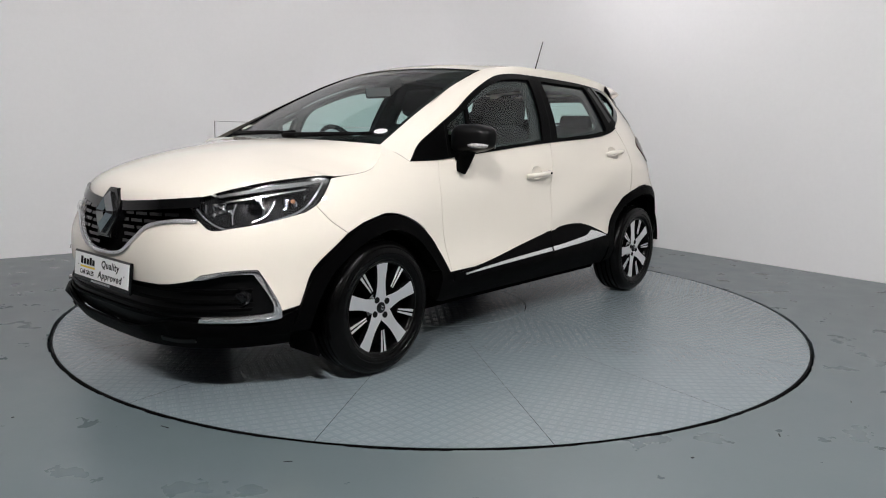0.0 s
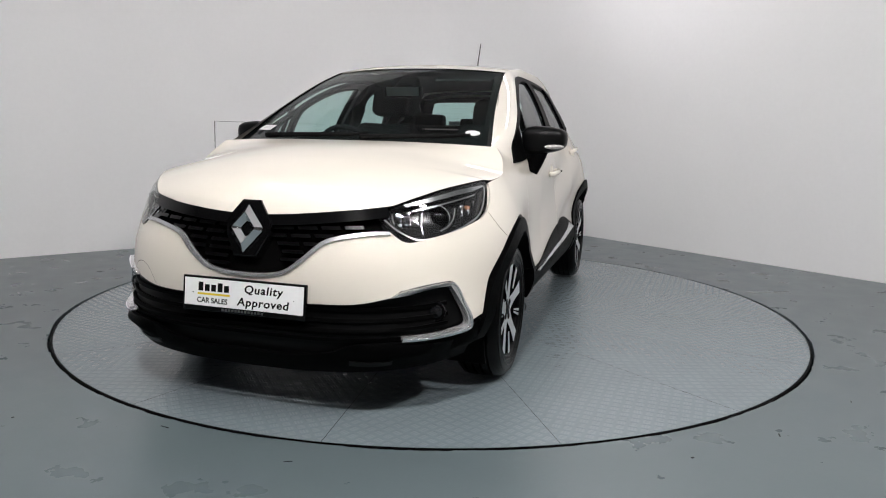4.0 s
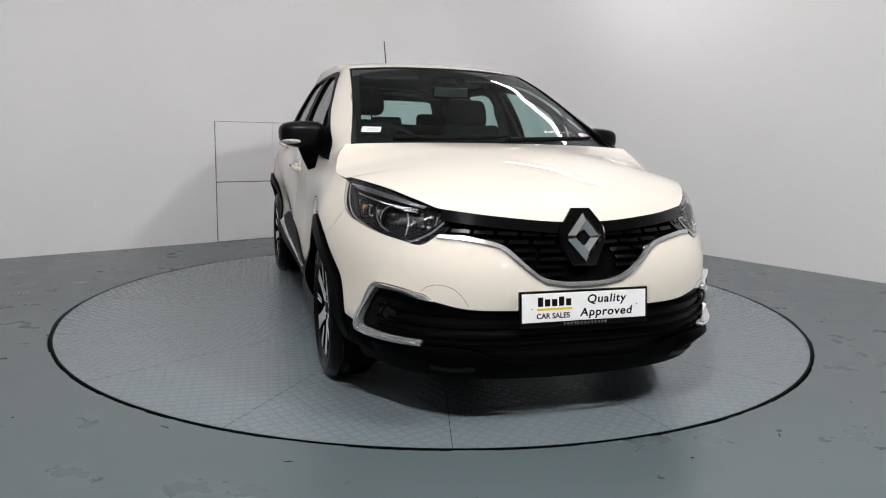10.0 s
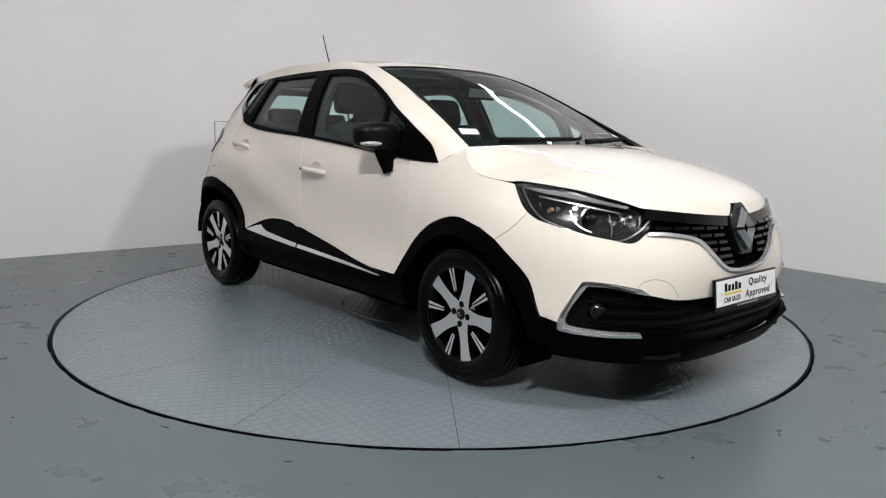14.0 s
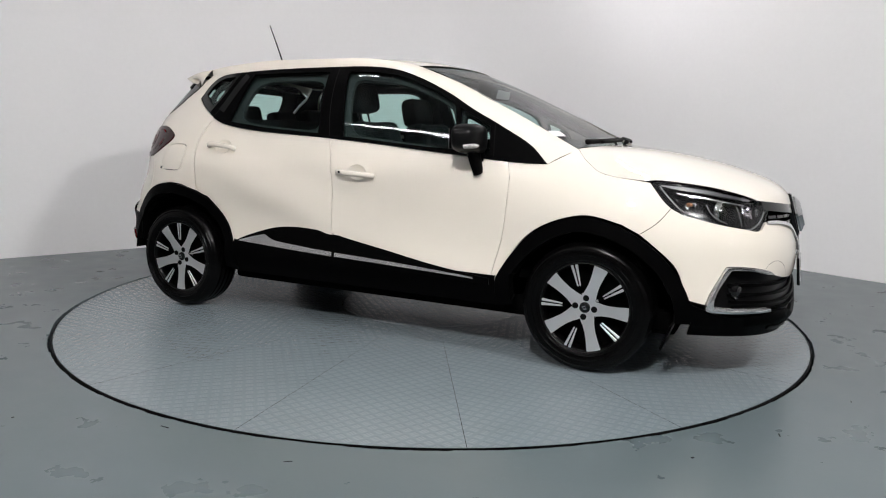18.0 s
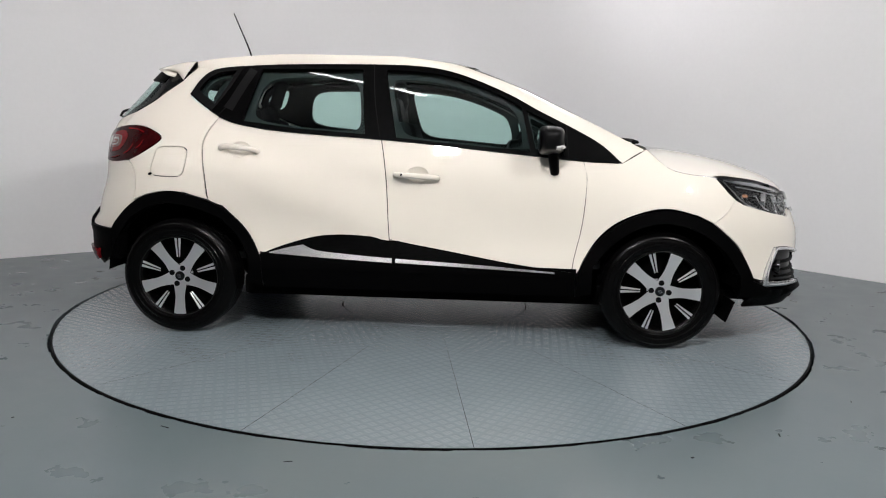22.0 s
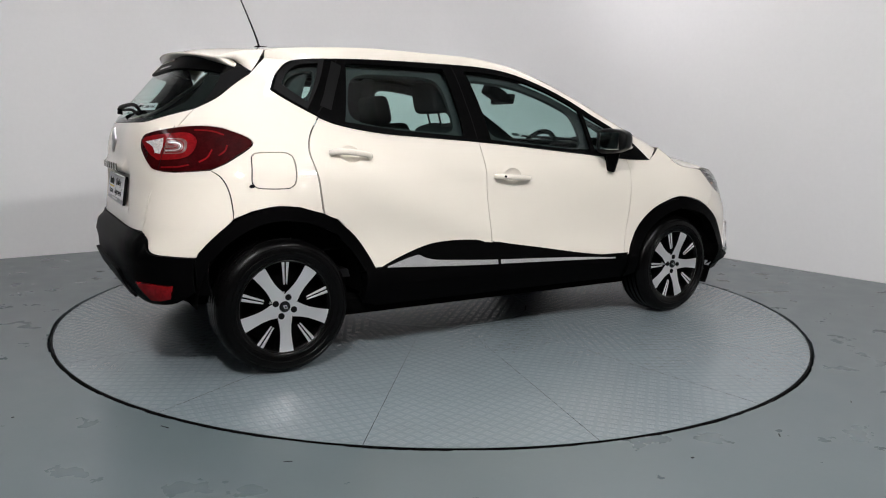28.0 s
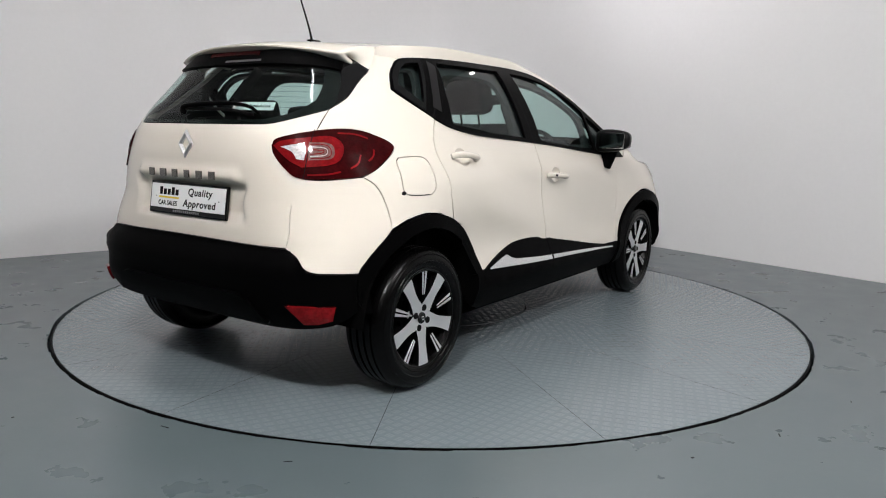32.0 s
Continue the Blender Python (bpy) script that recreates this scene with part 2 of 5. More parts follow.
def lathe(name, profile, mat, parent, label="", seg=64, close=False, m=None):
    """Turns (radius, height) pairs round the y axis: height runs along y."""
    verts, faces = [], []
    n = len(profile)
    for k in range(seg):
        a = 2 * math.pi * k / seg
        for r, h in profile:
            v = Vector((r * math.cos(a), h, r * math.sin(a)))
            verts.append(m @ v if m else v)
    for k in range(seg):
        for i in range(n if close else n - 1):
            j = (i + 1) % n
            faces.append((k * n + i, k * n + j, ((k + 1) % seg) * n + j, ((k + 1) % seg) * n + i))
    ob = mesh_object(name, verts, faces, mat, parent, label)
    ob.data.set_sharp_from_angle(angle=radians(40))
    return ob


def words(name, text, size, m, mat, parent, align="LEFT", squeeze=1.0, spread=1.0):
    c = bpy.data.curves.new(name, "FONT")
    c.body, c.size, c.align_x, c.extrude, c.offset, c.space_character, c.shear = text, size, align, 0.0004, size * 0.022, spread, 0.12 if spread > 1 else 0.0
    tmp = bpy.data.objects.new(name, c)
    me = bpy.data.meshes.new_from_object(tmp)
    bpy.data.objects.remove(tmp)
    me.transform(m @ Matrix.Diagonal((squeeze, 1, 1, 1)))
    me.materials.clear()
    me.materials.append(mat)
    ob = new(name, me)
    ob.parent = parent
    return ob


def curve(*knots):
    """A smooth line through (x, y) knots, flat past its ends."""
    xs = [k[0] for k in knots]
    ys = [k[1] for k in knots]
    n = len(xs)
    d = [(ys[i + 1] - ys[i]) / (xs[i + 1] - xs[i]) for i in range(n - 1)]
    m = [d[0]] + [0 if d[i - 1] * d[i] <= 0 else 2 * d[i - 1] * d[i] / (d[i - 1] + d[i]) for i in range(1, n - 1)] + [d[-1]]

    def at(x):
        if x <= xs[0]:
            return ys[0]
        if x >= xs[-1]:
            return ys[-1]
        i = 0
        while x > xs[i + 1]:
            i += 1
        h = xs[i + 1] - xs[i]
        t = (x - xs[i]) / h
        return ((1 + 2 * t) * (1 - t) ** 2 * ys[i] + t * (1 - t) ** 2 * h * m[i]
                + t * t * (3 - 2 * t) * ys[i + 1] + t * t * (t - 1) * h * m[i + 1])
    return at


# ---- the car's skin: a runs round the plan from the middle of the nose (0) past the side to the middle of the tail (A_END)
A_FRONT, A_SIDE, A_END = 1.3, 3.7, 5.0
X_FRONT, X_REAR = 0.05, -2.35
nose_x = curve((.15, .76), (.22, .85), (.30, .895), (.36, .90), (.45, .875), (.55, .885), (.62, .88), (.70, .862), (.78, .84), (.86, .81), (.92, .74), (1.0, .62))
tail_x = curve((.20, -3.02), (.30, -3.13), (.40, -3.215), (.50, -3.245), (.58, -3.24), (.64, -3.20), (.75, -3.195), (1.0, -3.19), (1.10, -3.17), (1.17, -3.135), (1.30, -3.03), (1.42, -2.93), (1.55, -2.80))
side_y = curve((.15, .76), (.25, .80), (.33, .845), (.40, .862), (.48, .842), (.56, .822), (.66, .815), (.80, .818), (.90, .812), (1.0, .788), (1.09, .762), (1.20, .728), (1.30, .683), (1.40, .628), (1.47, .575), (1.55, .50))
nose_p = curve((.2, 2.5), (.6, 2.3), (.9, 2.0))
nose_q = curve((.2, 3.5), (.62, 3.5), (.80, 2.75), (.92, 2.6))
tail_q = curve((.2, 6.0), (.66, 6.0), (.85, 4.4), (1.5, 4.4))
tail_p = curve((.2, 3.4), (.55, 3.4), (.75, 2.4), (1.0, 2.0), (1.5, 2.0))


def bump(x, c, w):
    return math.exp(-((x - c) / w) ** 2)


def half_width(x, z):
    w = side_y(z)
    w += .074 * bump(x, .15, .50) * bump(z, .65, .23)             # front wing
    w += .046 * bump(x, -2.72, .55) * bump(z, .82, .26)           # rear haunch
    w += .046 * bump(x, -2.76, .38) * bump(z, .67, .18)            # rear arch
    w += .014 * bump(x, -2.5, .9) * bump(z, .93, .08)             # shoulder
    w -= .022 * bump(x, .15, .40) * bump(z, .97, .09)             # wing top beside the bonnet
    w -= .048 * bump(x, -.12, .18) * bump(z, 1.085, .055)         # foot of the screen pillar
    w -= .040 * max(0., min(1., (-x - 1.7) / 1.0)) ** 2 * max(0., min(1., (z - 1.05) / .3))   # the cabin narrows to the tail
    return w


def skin(a, z):
    if a < 0:
        x, y, z = skin(-a, z)
        return x, -y, z
    if a > A_END:
        x, y, z = skin(2 * A_END - a, z)
        return x, -y, z
    if a <= A_FRONT:
        f = math.pi / 2 * (a / A_FRONT) ** 1.25
        x = X_FRONT + (nose_x(z) - X_FRONT) * math.cos(f) ** (2 / nose_p(z)) if f < 1.5707 else X_FRONT
        n = math.sin(f) ** (2 / nose_q(z))
    elif a <= A_SIDE:
        x = X_FRONT + (X_REAR - X_FRONT) * (a - A_FRONT) / (A_SIDE - A_FRONT)
        n = 1
    else:
        f = math.pi / 2 * ((A_END - a) / (A_END - A_SIDE)) ** 1.5
        x = X_REAR + (tail_x(z) - X_REAR) * math.cos(f) ** (2 / tail_p(z)) if f < 1.5707 else X_REAR
        n = math.sin(f) ** (2 / tail_q(z))
    return x, -n * half_width(x, z), z


def inside(p, poly):
    x, y = p
    c = False
    j = len(poly) - 1
    for i in range(len(poly)):
        xi, yi = poly[i]
        xj, yj = poly[j]
        if (yi > y) != (yj > y) and x < (xj - xi) * (y - yi) / (yj - yi) + xi:
            c = not c
        j = i
    return c


def side(x, z):
    """The way round the skin at which the car's flank reaches x."""
    lo, hi = 0.0, A_END
    for _ in range(40):
        mid = (lo + hi) / 2
        lo, hi = (mid, hi) if skin(mid, z)[0] > x else (lo, mid)
    return (lo + hi) / 2


def tail(y, z):
    """The way round the skin at which the tail reaches y (the car's right is negative)."""
    lo, hi = A_SIDE, A_END
    for _ in range(40):
        mid = (lo + hi) / 2
        lo, hi = (mid, hi) if skin(mid, z)[1] < -abs(y) else (lo, mid)
    a = (lo + hi) / 2
    return a if y < 0 else 2 * A_END - a


def nose(y, z):
    lo, hi = 0.0, A_FRONT
    for _ in range(40):
        mid = (lo + hi) / 2
        lo, hi = (mid, hi) if skin(mid, z)[1] > -abs(y) else (lo, mid)
    a = (lo + hi) / 2
    return a if y < 0 else -a


def on_skin(a, z, lift=0.0):
    p = Vector(skin(a, z))
    if not lift:
        return p
    e = 0.004
    n = (Vector(skin(a + e, z)) - Vector(skin(a - e, z))).cross(Vector(skin(a, z + e)) - Vector(skin(a, z - e)))
    n.normalize()
    c = Vector((min(max(p.x, -2.2), 0.0), 0.0, 0.6))
    if n.dot(p - c) < 0:
        n = -n
    return p + n * lift


def outline(*paths, n=6):
    """A closed outline on the skin from smooth paths that meet in corners; None runs straight."""
    out = []
    for path in paths:
        pts = spline(path, n) if len(path) > 1 else [Vector(path[0])]
        for q in pts:
            if not out or (q - out[-1]).length > 0.002:
                out.append(Vector(q))
    while len(out) > 2 and (out[0] - out[-1]).length < 0.002:
        out.pop()
    # long straight runs get points too, so that they follow the skin
    full = []
    for i, q in enumerate(out):
        nx = out[(i + 1) % len(out)]
        k = max(1, int((nx - q).length / 0.035))
        full += [q.lerp(nx, j / k) for j in range(k)]
    return full


def inset(poly, d):
    """The outline moved inwards by d."""
    n = len(poly)
    area = sum(poly[i].x * poly[(i + 1) % n].y - poly[(i + 1) % n].x * poly[i].y for i in range(n))
    s = 1 if area > 0 else -1
    out = []
    for i in range(n):
        t = poly[(i + 1) % n] - poly[i - 1]
        t = t.normalized() if t.length > 1e-9 else Vector((1, 0))
        out.append(poly[i] + Vector((-t.y, t.x)) * s * d)
    return out


def panel(name, poly, mat, parent, lift=0.0, step=0.04, rim=0.014, gap=0.0024, holes=(), label="", flip=False):
    """A sheet of the car's skin inside an outline, with edges that turn inwards. lift may be a function of (a, z)."""
    poly = inset(poly, gap)
    loops = [poly, *holes]
    pts, edges = [], []
    for lp in loops:
        s = len(pts)
        pts += [Vector(q) for q in lp]
        edges += [(s + i, s + (i + 1) % len(lp)) for i in range(len(lp))]
    tup = [[(q.x, q.y) for q in lp] for lp in loops]
    xs = [q.x for q in poly]
    ys = [q.y for q in poly]
    edge_pts = np.array([(q.x, q.y) for q in pts])
    i0, i1 = math.floor(min(xs) / step), math.ceil(max(xs) / step)
    j0, j1 = math.floor(min(ys) / step), math.ceil(max(ys) / step)
    for i in range(i0, i1 + 1):
        for j in range(j0, j1 + 1):
            q = (i * step + (step / 2 if j % 2 else 0), j * step)
            if inside(q, tup[0]) and not any(inside(q, h) for h in tup[1:]):
                d = edge_pts - np.array(q)
                if (d * d).sum(1).min() > (0.45 * step) ** 2:
                    pts.append(Vector(q))
    v2, _, tris, _, _, _ = delaunay_2d_cdt(pts, edges, [], 0, 1e-5)
    keep = []
    for f in tris:
        c = ((v2[f[0]].x + v2[f[1]].x + v2[f[2]].x) / 3, (v2[f[0]].y + v2[f[1]].y + v2[f[2]].y) / 3)
        if inside(c, tup[0]) and not any(inside(c, h) for h in tup[1:]):
            keep.append(tuple(f))
    at = lift if callable(lift) else (lambda a, z: lift)
    sgn = -1 if flip else 1
    verts = [on_skin(sgn * q.x, q.y, at(q.x, q.y)) for q in v2]
    # turned edges
    count = {}
    for f in keep:
        for k in range(3):
            e = (f[k], f[(k + 1) % 3])
            count[frozenset(e)] = count.get(frozenset(e), []) + [e]
    faces = [f if not flip else f[::-1] for f in keep]
    if faces:
        f = faces[len(faces) // 2]
        nrm = (verts[f[1]] - verts[f[0]]).cross(verts[f[2]] - verts[f[0]])
        mid = verts[f[0]]
        c = Vector((min(max(mid.x, -2.2), 0.0), 0.0, 0.6))
        if nrm.dot(mid - c) < 0:
            faces = [f[::-1] for f in faces]
    if rim:
        turned = {}
        for e in count.values():
            if len(e) == 1:
                a, b = e[0]
                for k in (a, b):
                    if k not in turned:
                        q = v2[k]
                        turned[k] = (len(verts), len(verts) + 1)
                        verts.append(verts[k].copy())
                        verts.append(on_skin(sgn * q.x, q.y, at(q.x, q.y) - rim))
                faces.append((turned[a][0], turned[b][0], turned[b][1], turned[a][1]))
    return mesh_object(name, verts, faces, mat, parent, label)


def both(name, poly, mat, parent, **kw):
    """The same piece on the car's right and left."""
    return [panel(name, poly, mat, parent, **kw), panel(name, poly, mat, parent, flip=True, **kw)]


def band(name, path, width, mat, parent, lift=0.01, rim=0.012, flip=False, label="", n=6):
    """A raised strip of that width along a line on the skin."""
    c = spline(path, n)
    up, dn = [], []
    for i, q in enumerate(c):
        t = (c[min(i + 1, len(c) - 1)] - c[max(i - 1, 0)]).normalized()
        nn = Vector((-t.y, t.x))
        up.append(q + nn * width / 2), dn.append(q - nn * width / 2)
    return panel(name, outline(up, dn[::-1], n=1), mat, parent, lift=lift, rim=rim, gap=0, step=0.05, flip=flip, label=label)


def mirror_loop(right):
    """From an outline's right half, which starts and ends on the middle line, the whole."""
    return right + [Vector((-q.x, q.y)) for q in right[::-1]]

# ---- the room: two long walls that meet in a rounded corner, painted floor
CORNER = Vector((0.711, 4.69))
U = Vector((math.cos(radians(38.2)), math.sin(radians(38.2))))     # along the wall with the panel, towards the corner
V = Vector((U.y, -U.x))                                             # along the other wall, away from the corner
HIGH, LONG, BEND = 4.2, 14.0, 1.0


def room_line(off):
    """The two seen walls' inner line, moved outwards by off."""
    pts = [CORNER - U * LONG - V * off]
    c = CORNER - U * BEND + V * BEND
    for k in range(17):
        a = math.pi / 2 * k / 16
        pts.append(c + (-V * math.cos(a) + U * math.sin(a)) * (BEND + off))
    pts.append(CORNER + V * LONG + U * off)
    return pts


def upright(name, line_in, line_out, high, mat, label):
    n = len(line_in)
    verts = [(p.x, p.y, z) for z in (0, high) for p in line_in] + [(p.x, p.y, z) for z in (0, high) for p in line_out]
    faces = []
    for i in range(n - 1):
        faces += [(i, i + 1, n + i + 1, n + i), (2 * n + i + 1, 2 * n + i, 3 * n + i, 3 * n + i + 1), (n + i, n + i + 1, 3 * n + i + 1, 3 * n + i)]
    ob = mesh_object(name, verts, faces, mat)
    ob.data.set_sharp_from_angle(angle=radians(30))
    return tagged(ob, label, "wall", kind="structure")


inner, outer = room_line(0), room_line(0.15)
upright("wall_north", inner, outer, HIGH, WALL, "white painted wall with a rounded corner")
A, B = inner[0], inner[-1]
FAR = A + V * LONG
# two added walls, never in view, dark to keep bounced light out of shadows
upright("wall_west", [FAR, A], [FAR - U * 0.15, A - U * 0.15], HIGH, UNSEEN_WALL, "unseen dark wall added to hold back bounced light")
upright("wall_east", [B, FAR], [B + V * 0.15, FAR + V * 0.15], HIGH, UNSEEN_WALL, "unseen dark wall added to hold back bounced light")

R_TABLE = 2.262


def ring_floor():
    bm = bmesh.new()
    n = 720
    rnd = random.Random(5)
    worn = [0.0] * n
    for _ in range(60):
        c, w, d = rnd.randrange(n), rnd.randint(2, 9), rnd.uniform(0.001, 0.007)
        for k in range(-w, w + 1):
            worn[(c + k) % n] = max(worn[(c + k) % n], d * rnd.uniform(0.5, 1.0))
    gap = [R_TABLE + 0.014 + rnd.uniform(-0.001, 0.001) + q for q in worn]
    inn = [bm.verts.new((math.cos(2 * math.pi * k / n) * gap[k], math.sin(2 * math.pi * k / n) * gap[k], 0)) for k in range(n)]
    pit = [bm.verts.new((v.co.x, v.co.y, -0.09)) for v in inn]
    out = [bm.verts.new((math.cos(2 * math.pi * k / n) * 16, math.sin(2 * math.pi * k / n) * 16, 0)) for k in range(n)]
    for k in range(n):
        j = (k + 1) % n
        bm.faces.new((inn[k], out[k], out[j], inn[j]))
        bm.faces.new((inn[k], inn[j], pit[j], pit[k]))
    bm.faces.new(pit)
    return bm


tagged(part("floor", ring_floor(), FLOOR, None), "grey-green painted concrete floor with scuffs", "floor", kind="structure")
ground_ob = bpy.data.objects["floor"]
for x, y, turn, long, wide in ((-1.01, -2.115, -28, 0.040, 0.005), (-0.49, -2.385, 10, 0.030, 0.004), (1.34, -2.09, 75, 0.030, 0.005), (0.93, -2.30, 20, 0.012, 0.008), (-1.62, -2.05, 40, 0.010, 0.007), (1.83, -1.72, 62, 0.022, 0.004)):
    part("scratch", box_bm((long, wide, 0.0012), pose(x, y, 0.0006, 0, 0, turn)), INK, ground_ob)
bm = bmesh.new()
bmesh.ops.create_cube(bm, size=1, matrix=Matrix.Translation((0, 0, HIGH + 0.06)) @ Matrix.Diagonal((32, 32, 0.1, 1)))
tagged(part("ceiling", bm, CEIL, None), "grey hall ceiling", "ceiling", kind="structure")


# ---- tube lights under the ceiling
def ceiling_light(x, y, z, turn, length):
    root = tagged(new("ceiling_light"), "white linear tube light under the ceiling", "ceiling light", "tube lights")
    part("housing", box_bm((length, 0.10, 0.05), Matrix.Translation((0, 0, 0.045)), 0.008), SATIN, root)
    part("diffuser", box_bm((length - 0.03, 0.075, 0.03), Matrix.Translation((0, 0, 0.006)), 0.010), TUBE, root)
    root.matrix_basis = pose(x, y, z, 0, 0, turn)
    return root


for row, along, length in ((2.55, -0.68, 2.1), (-1.56, 0.25, 2.4), (-4.75, 0.25, 2.4)):
    p = U * row + V * along
    ceiling_light(p.x, p.y, 3.45, -51.8, length)


# two bright spotlights that hang from the ceiling beside the camera, and two weak floodlights on stands across the hall
def lamp_face(root, m, w, h, glow_mat):
    part("housing", box_bm((w + 0.06, 0.07, h + 0.06), m @ Matrix.Translation((0, 0.055, 0)), 0.015), BLACK, root)
    part("face", box_bm((w, 0.012, h), m @ Matrix.Translation((0, 0.016, 0)), 0.003), glow_mat, root)


def facing(x, y, z, target):
    """The pose at which a lamp's face, its -y side, points at the target."""
    d = (Vector(target) - Vector((x, y, z))).normalized()
    return d.to_track_quat("-Y", "Z").to_matrix().to_4x4()


def hung_light(x, y, z, glow_mat):
    root = tagged(new("hung_spotlight"), "black square spotlight hung from the ceiling on a rod", "spotlight", "hung spotlights")
    lamp_face(root, facing(x, y, z, (0, 0, 0.5)), 0.26, 0.20, glow_mat)
    lathe("rod", [(0.0, 0.14), (0.012, 0.14), (0.012, HIGH - z), (0.0, HIGH - z)], SATIN, root, seg=12, m=Matrix.Rotation(radians(90), 4, "X"))
    lathe("ceiling_rose", [(0.0, HIGH - z - 0.03), (0.06, HIGH - z - 0.03), (0.06, HIGH - z), (0.0, HIGH - z)], BLACK, root, seg=20, m=Matrix.Rotation(radians(90), 4, "X"))
    root.matrix_basis = pose(x, y, z)


hung_light(-0.4, -4.60, 3.35, SPOT)
hung_light(2.5, -3.50, 3.35, SPOT_SIDE)


def flood_light(x, y, z):
    root = tagged(new("flood_light"), "black floodlight with a bright white face on a stand", "floodlight", "floodlights")
    lamp_face(root, Matrix(), 0.28, 0.20, FLOOD)
    up = Matrix.Translation((0, 0.05, 0)) @ Matrix.Rotation(radians(90), 4, "X")
    lathe("pole", [(0.0, 0.06 - z), (0.020, 0.06 - z), (0.020, -0.13), (0.0, -0.13)], SATIN, root, seg=16, m=up)
    lathe("base", [(0.0, 0.002 - z), (0.22, 0.002 - z), (0.22, 0.02 - z), (0.05, 0.06 - z), (0.0, 0.06 - z)], BLACK, root, seg=24, m=up)
    root.matrix_basis = pose(x, y, z, 0, 0, math.degrees(math.atan2(y, x)) - 90)


for row, along in ((0.6, 8.6), (-2.9, 8.2)):
    p = U * row + V * along
    flood_light(p.x, p.y, 2.5)

# boards over the service hatch in the wall
for k in range(4):
    c = CORNER - U * (3.377 - 0.604 * (k // 2)) + V * 0.006
    board = part("wall_panel", box_bm((0.600, 0.014, 0.589), None, 0.003), WALL, None)
    board.matrix_basis = pose(c.x, c.y, 0.298 + 0.596 * (k % 2), 0, 0, 38.2)
    part("board_back", box_bm((0.603 if k // 2 else 0.610, 0.004, 0.5955), Matrix.Translation((0, 0.006, 0))), DARK, board)
    tagged(board, "white painted board screwed flat on the wall", "wall panel", "wall boards")

# ---- the turntable
table = tagged(new("turntable"), "round car turntable with grey-painted tread plate", "turntable")
lathe("edge_ring", [(R_TABLE - 0.004, 0.0), (R_TABLE + 0.004, -0.004), (R_TABLE + 0.004, -0.06), (R_TABLE - 0.05, -0.06)], BLACK, table, seg=160, m=Matrix.Rotation(radians(90), 4, "X"))
HUB = 0.61


def wedge(r0, r1, half, n):
    """One plate of the deck: a ring sector with a rolled edge."""
    bm = bmesh.new()
    rings = []
    for r, z, g in ((r0, -0.012, 0.0), (r0 + 0.003, 0, 0.003), (r1 - 0.003, 0, 0.003), (r1, -0.012, 0.0)):
        ring = []
        for k in range(n + 1):
            a = -half + 2 * half * k / n
            ring.append(bm.verts.new((r * math.cos(a), r * math.sin(a), z)))
        rings.append(ring)
    for p, q in zip(rings, rings[1:]):
        for k in range(n):
            bm.faces.new((p[k], q[k], q[k + 1], p[k + 1]))
    return bm


first = None
for k in range(16):
    turn = pose(0, 0, 0, 0, 0, 7.5 + 11.25 + 22.5 * k)
    if first is None:
        first = part("deck_plate", wedge(HUB + 0.002, R_TABLE - 0.004, radians(11.25) - 0.0005, 14), PLATE, table)
        ob = first
    else:
        ob = new("deck_plate", first.data)
        ob.parent = table
    ob.matrix_basis = turn
lathe("hub_cover", [(0.0, 0.001), (HUB - 0.006, 0.001), (HUB - 0.002, -0.01)], PLATE, table, seg=96, m=Matrix.Rotation(radians(90), 4, "X"))
lathe("deck_bed", [(0.0, -0.02), (R_TABLE - 0.01, -0.02)], DARK, table, seg=96, m=Matrix.Rotation(radians(90), 4, "X"))

# ---- the car. x forward from the front axle, y to its left, z up
car = tagged(new("car"), "cream compact crossover with black plastic cladding", "car")
ARCH_F = [(0.996, 0.405), (1.009, 0.454), (1.051, 0.556), (1.138, 0.660), (1.226, 0.730), (1.326, 0.759), (1.437, 0.748), (1.580, 0.691), (1.683, 0.606), (1.761, 0.485), (1.79, 0.42)]
ARCH_R = [(side(x, z), z) for x, z in ((-2.140, 0.420), (-2.175, 0.500), (-2.215, 0.575), (-2.275, 0.645), (-2.345, 0.700), (-2.425, 0.742), (-2.545, 0.777), (-2.650, 0.784), (-2.757, 0.765), (-2.850, 0.716), (-2.918, 0.652), (-2.968, 0.600), (-2.987, 0.565))]


def eased(pts, rounds=5):
    """A hand-drawn line with its small kinks taken out; its ends stay."""
    line = spline(pts, 3)
    for _ in range(rounds * 3):
        line = [line[0]] + [(p + q * 2 + r) / 4 for p, q, r in zip(line, line[1:], line[2:])] + [line[-1]]
    return line


SILL = [(1.80, 0.997), (2.26, 1.036), (2.53, 1.060), (2.859, 1.085), (3.396, 1.118), (3.647, 1.153), (3.733, 1.185)]
B_SEAM = [(2.775, 0.36), (2.801, 0.566), (2.815, 0.748), (2.829, 0.927), (2.856, 1.085)]
F_SEAM = [(1.783, 0.995), (1.763, 0.912), (1.768, 0.768), (1.784, 0.622), (1.816, 0.475), (1.83, 0.36)]
R_SEAM = [(3.733, 1.185), (3.769, 1.10), (3.779, 1.013), (3.753, 0.875), ARCH_R[5]]
DLO_TOP = [(3.913, 1.304), (3.890, 1.389), (3.815, 1.450), (3.579, 1.474), (3.312, 1.485), (2.942, 1.490), (2.716, 1.487), (2.529, 1.464), (2.345, 1.407), (2.162, 1.328), (2.017, 1.250), (1.853, 1.170), (1.688, 1.080), (1.58, 0.985)]

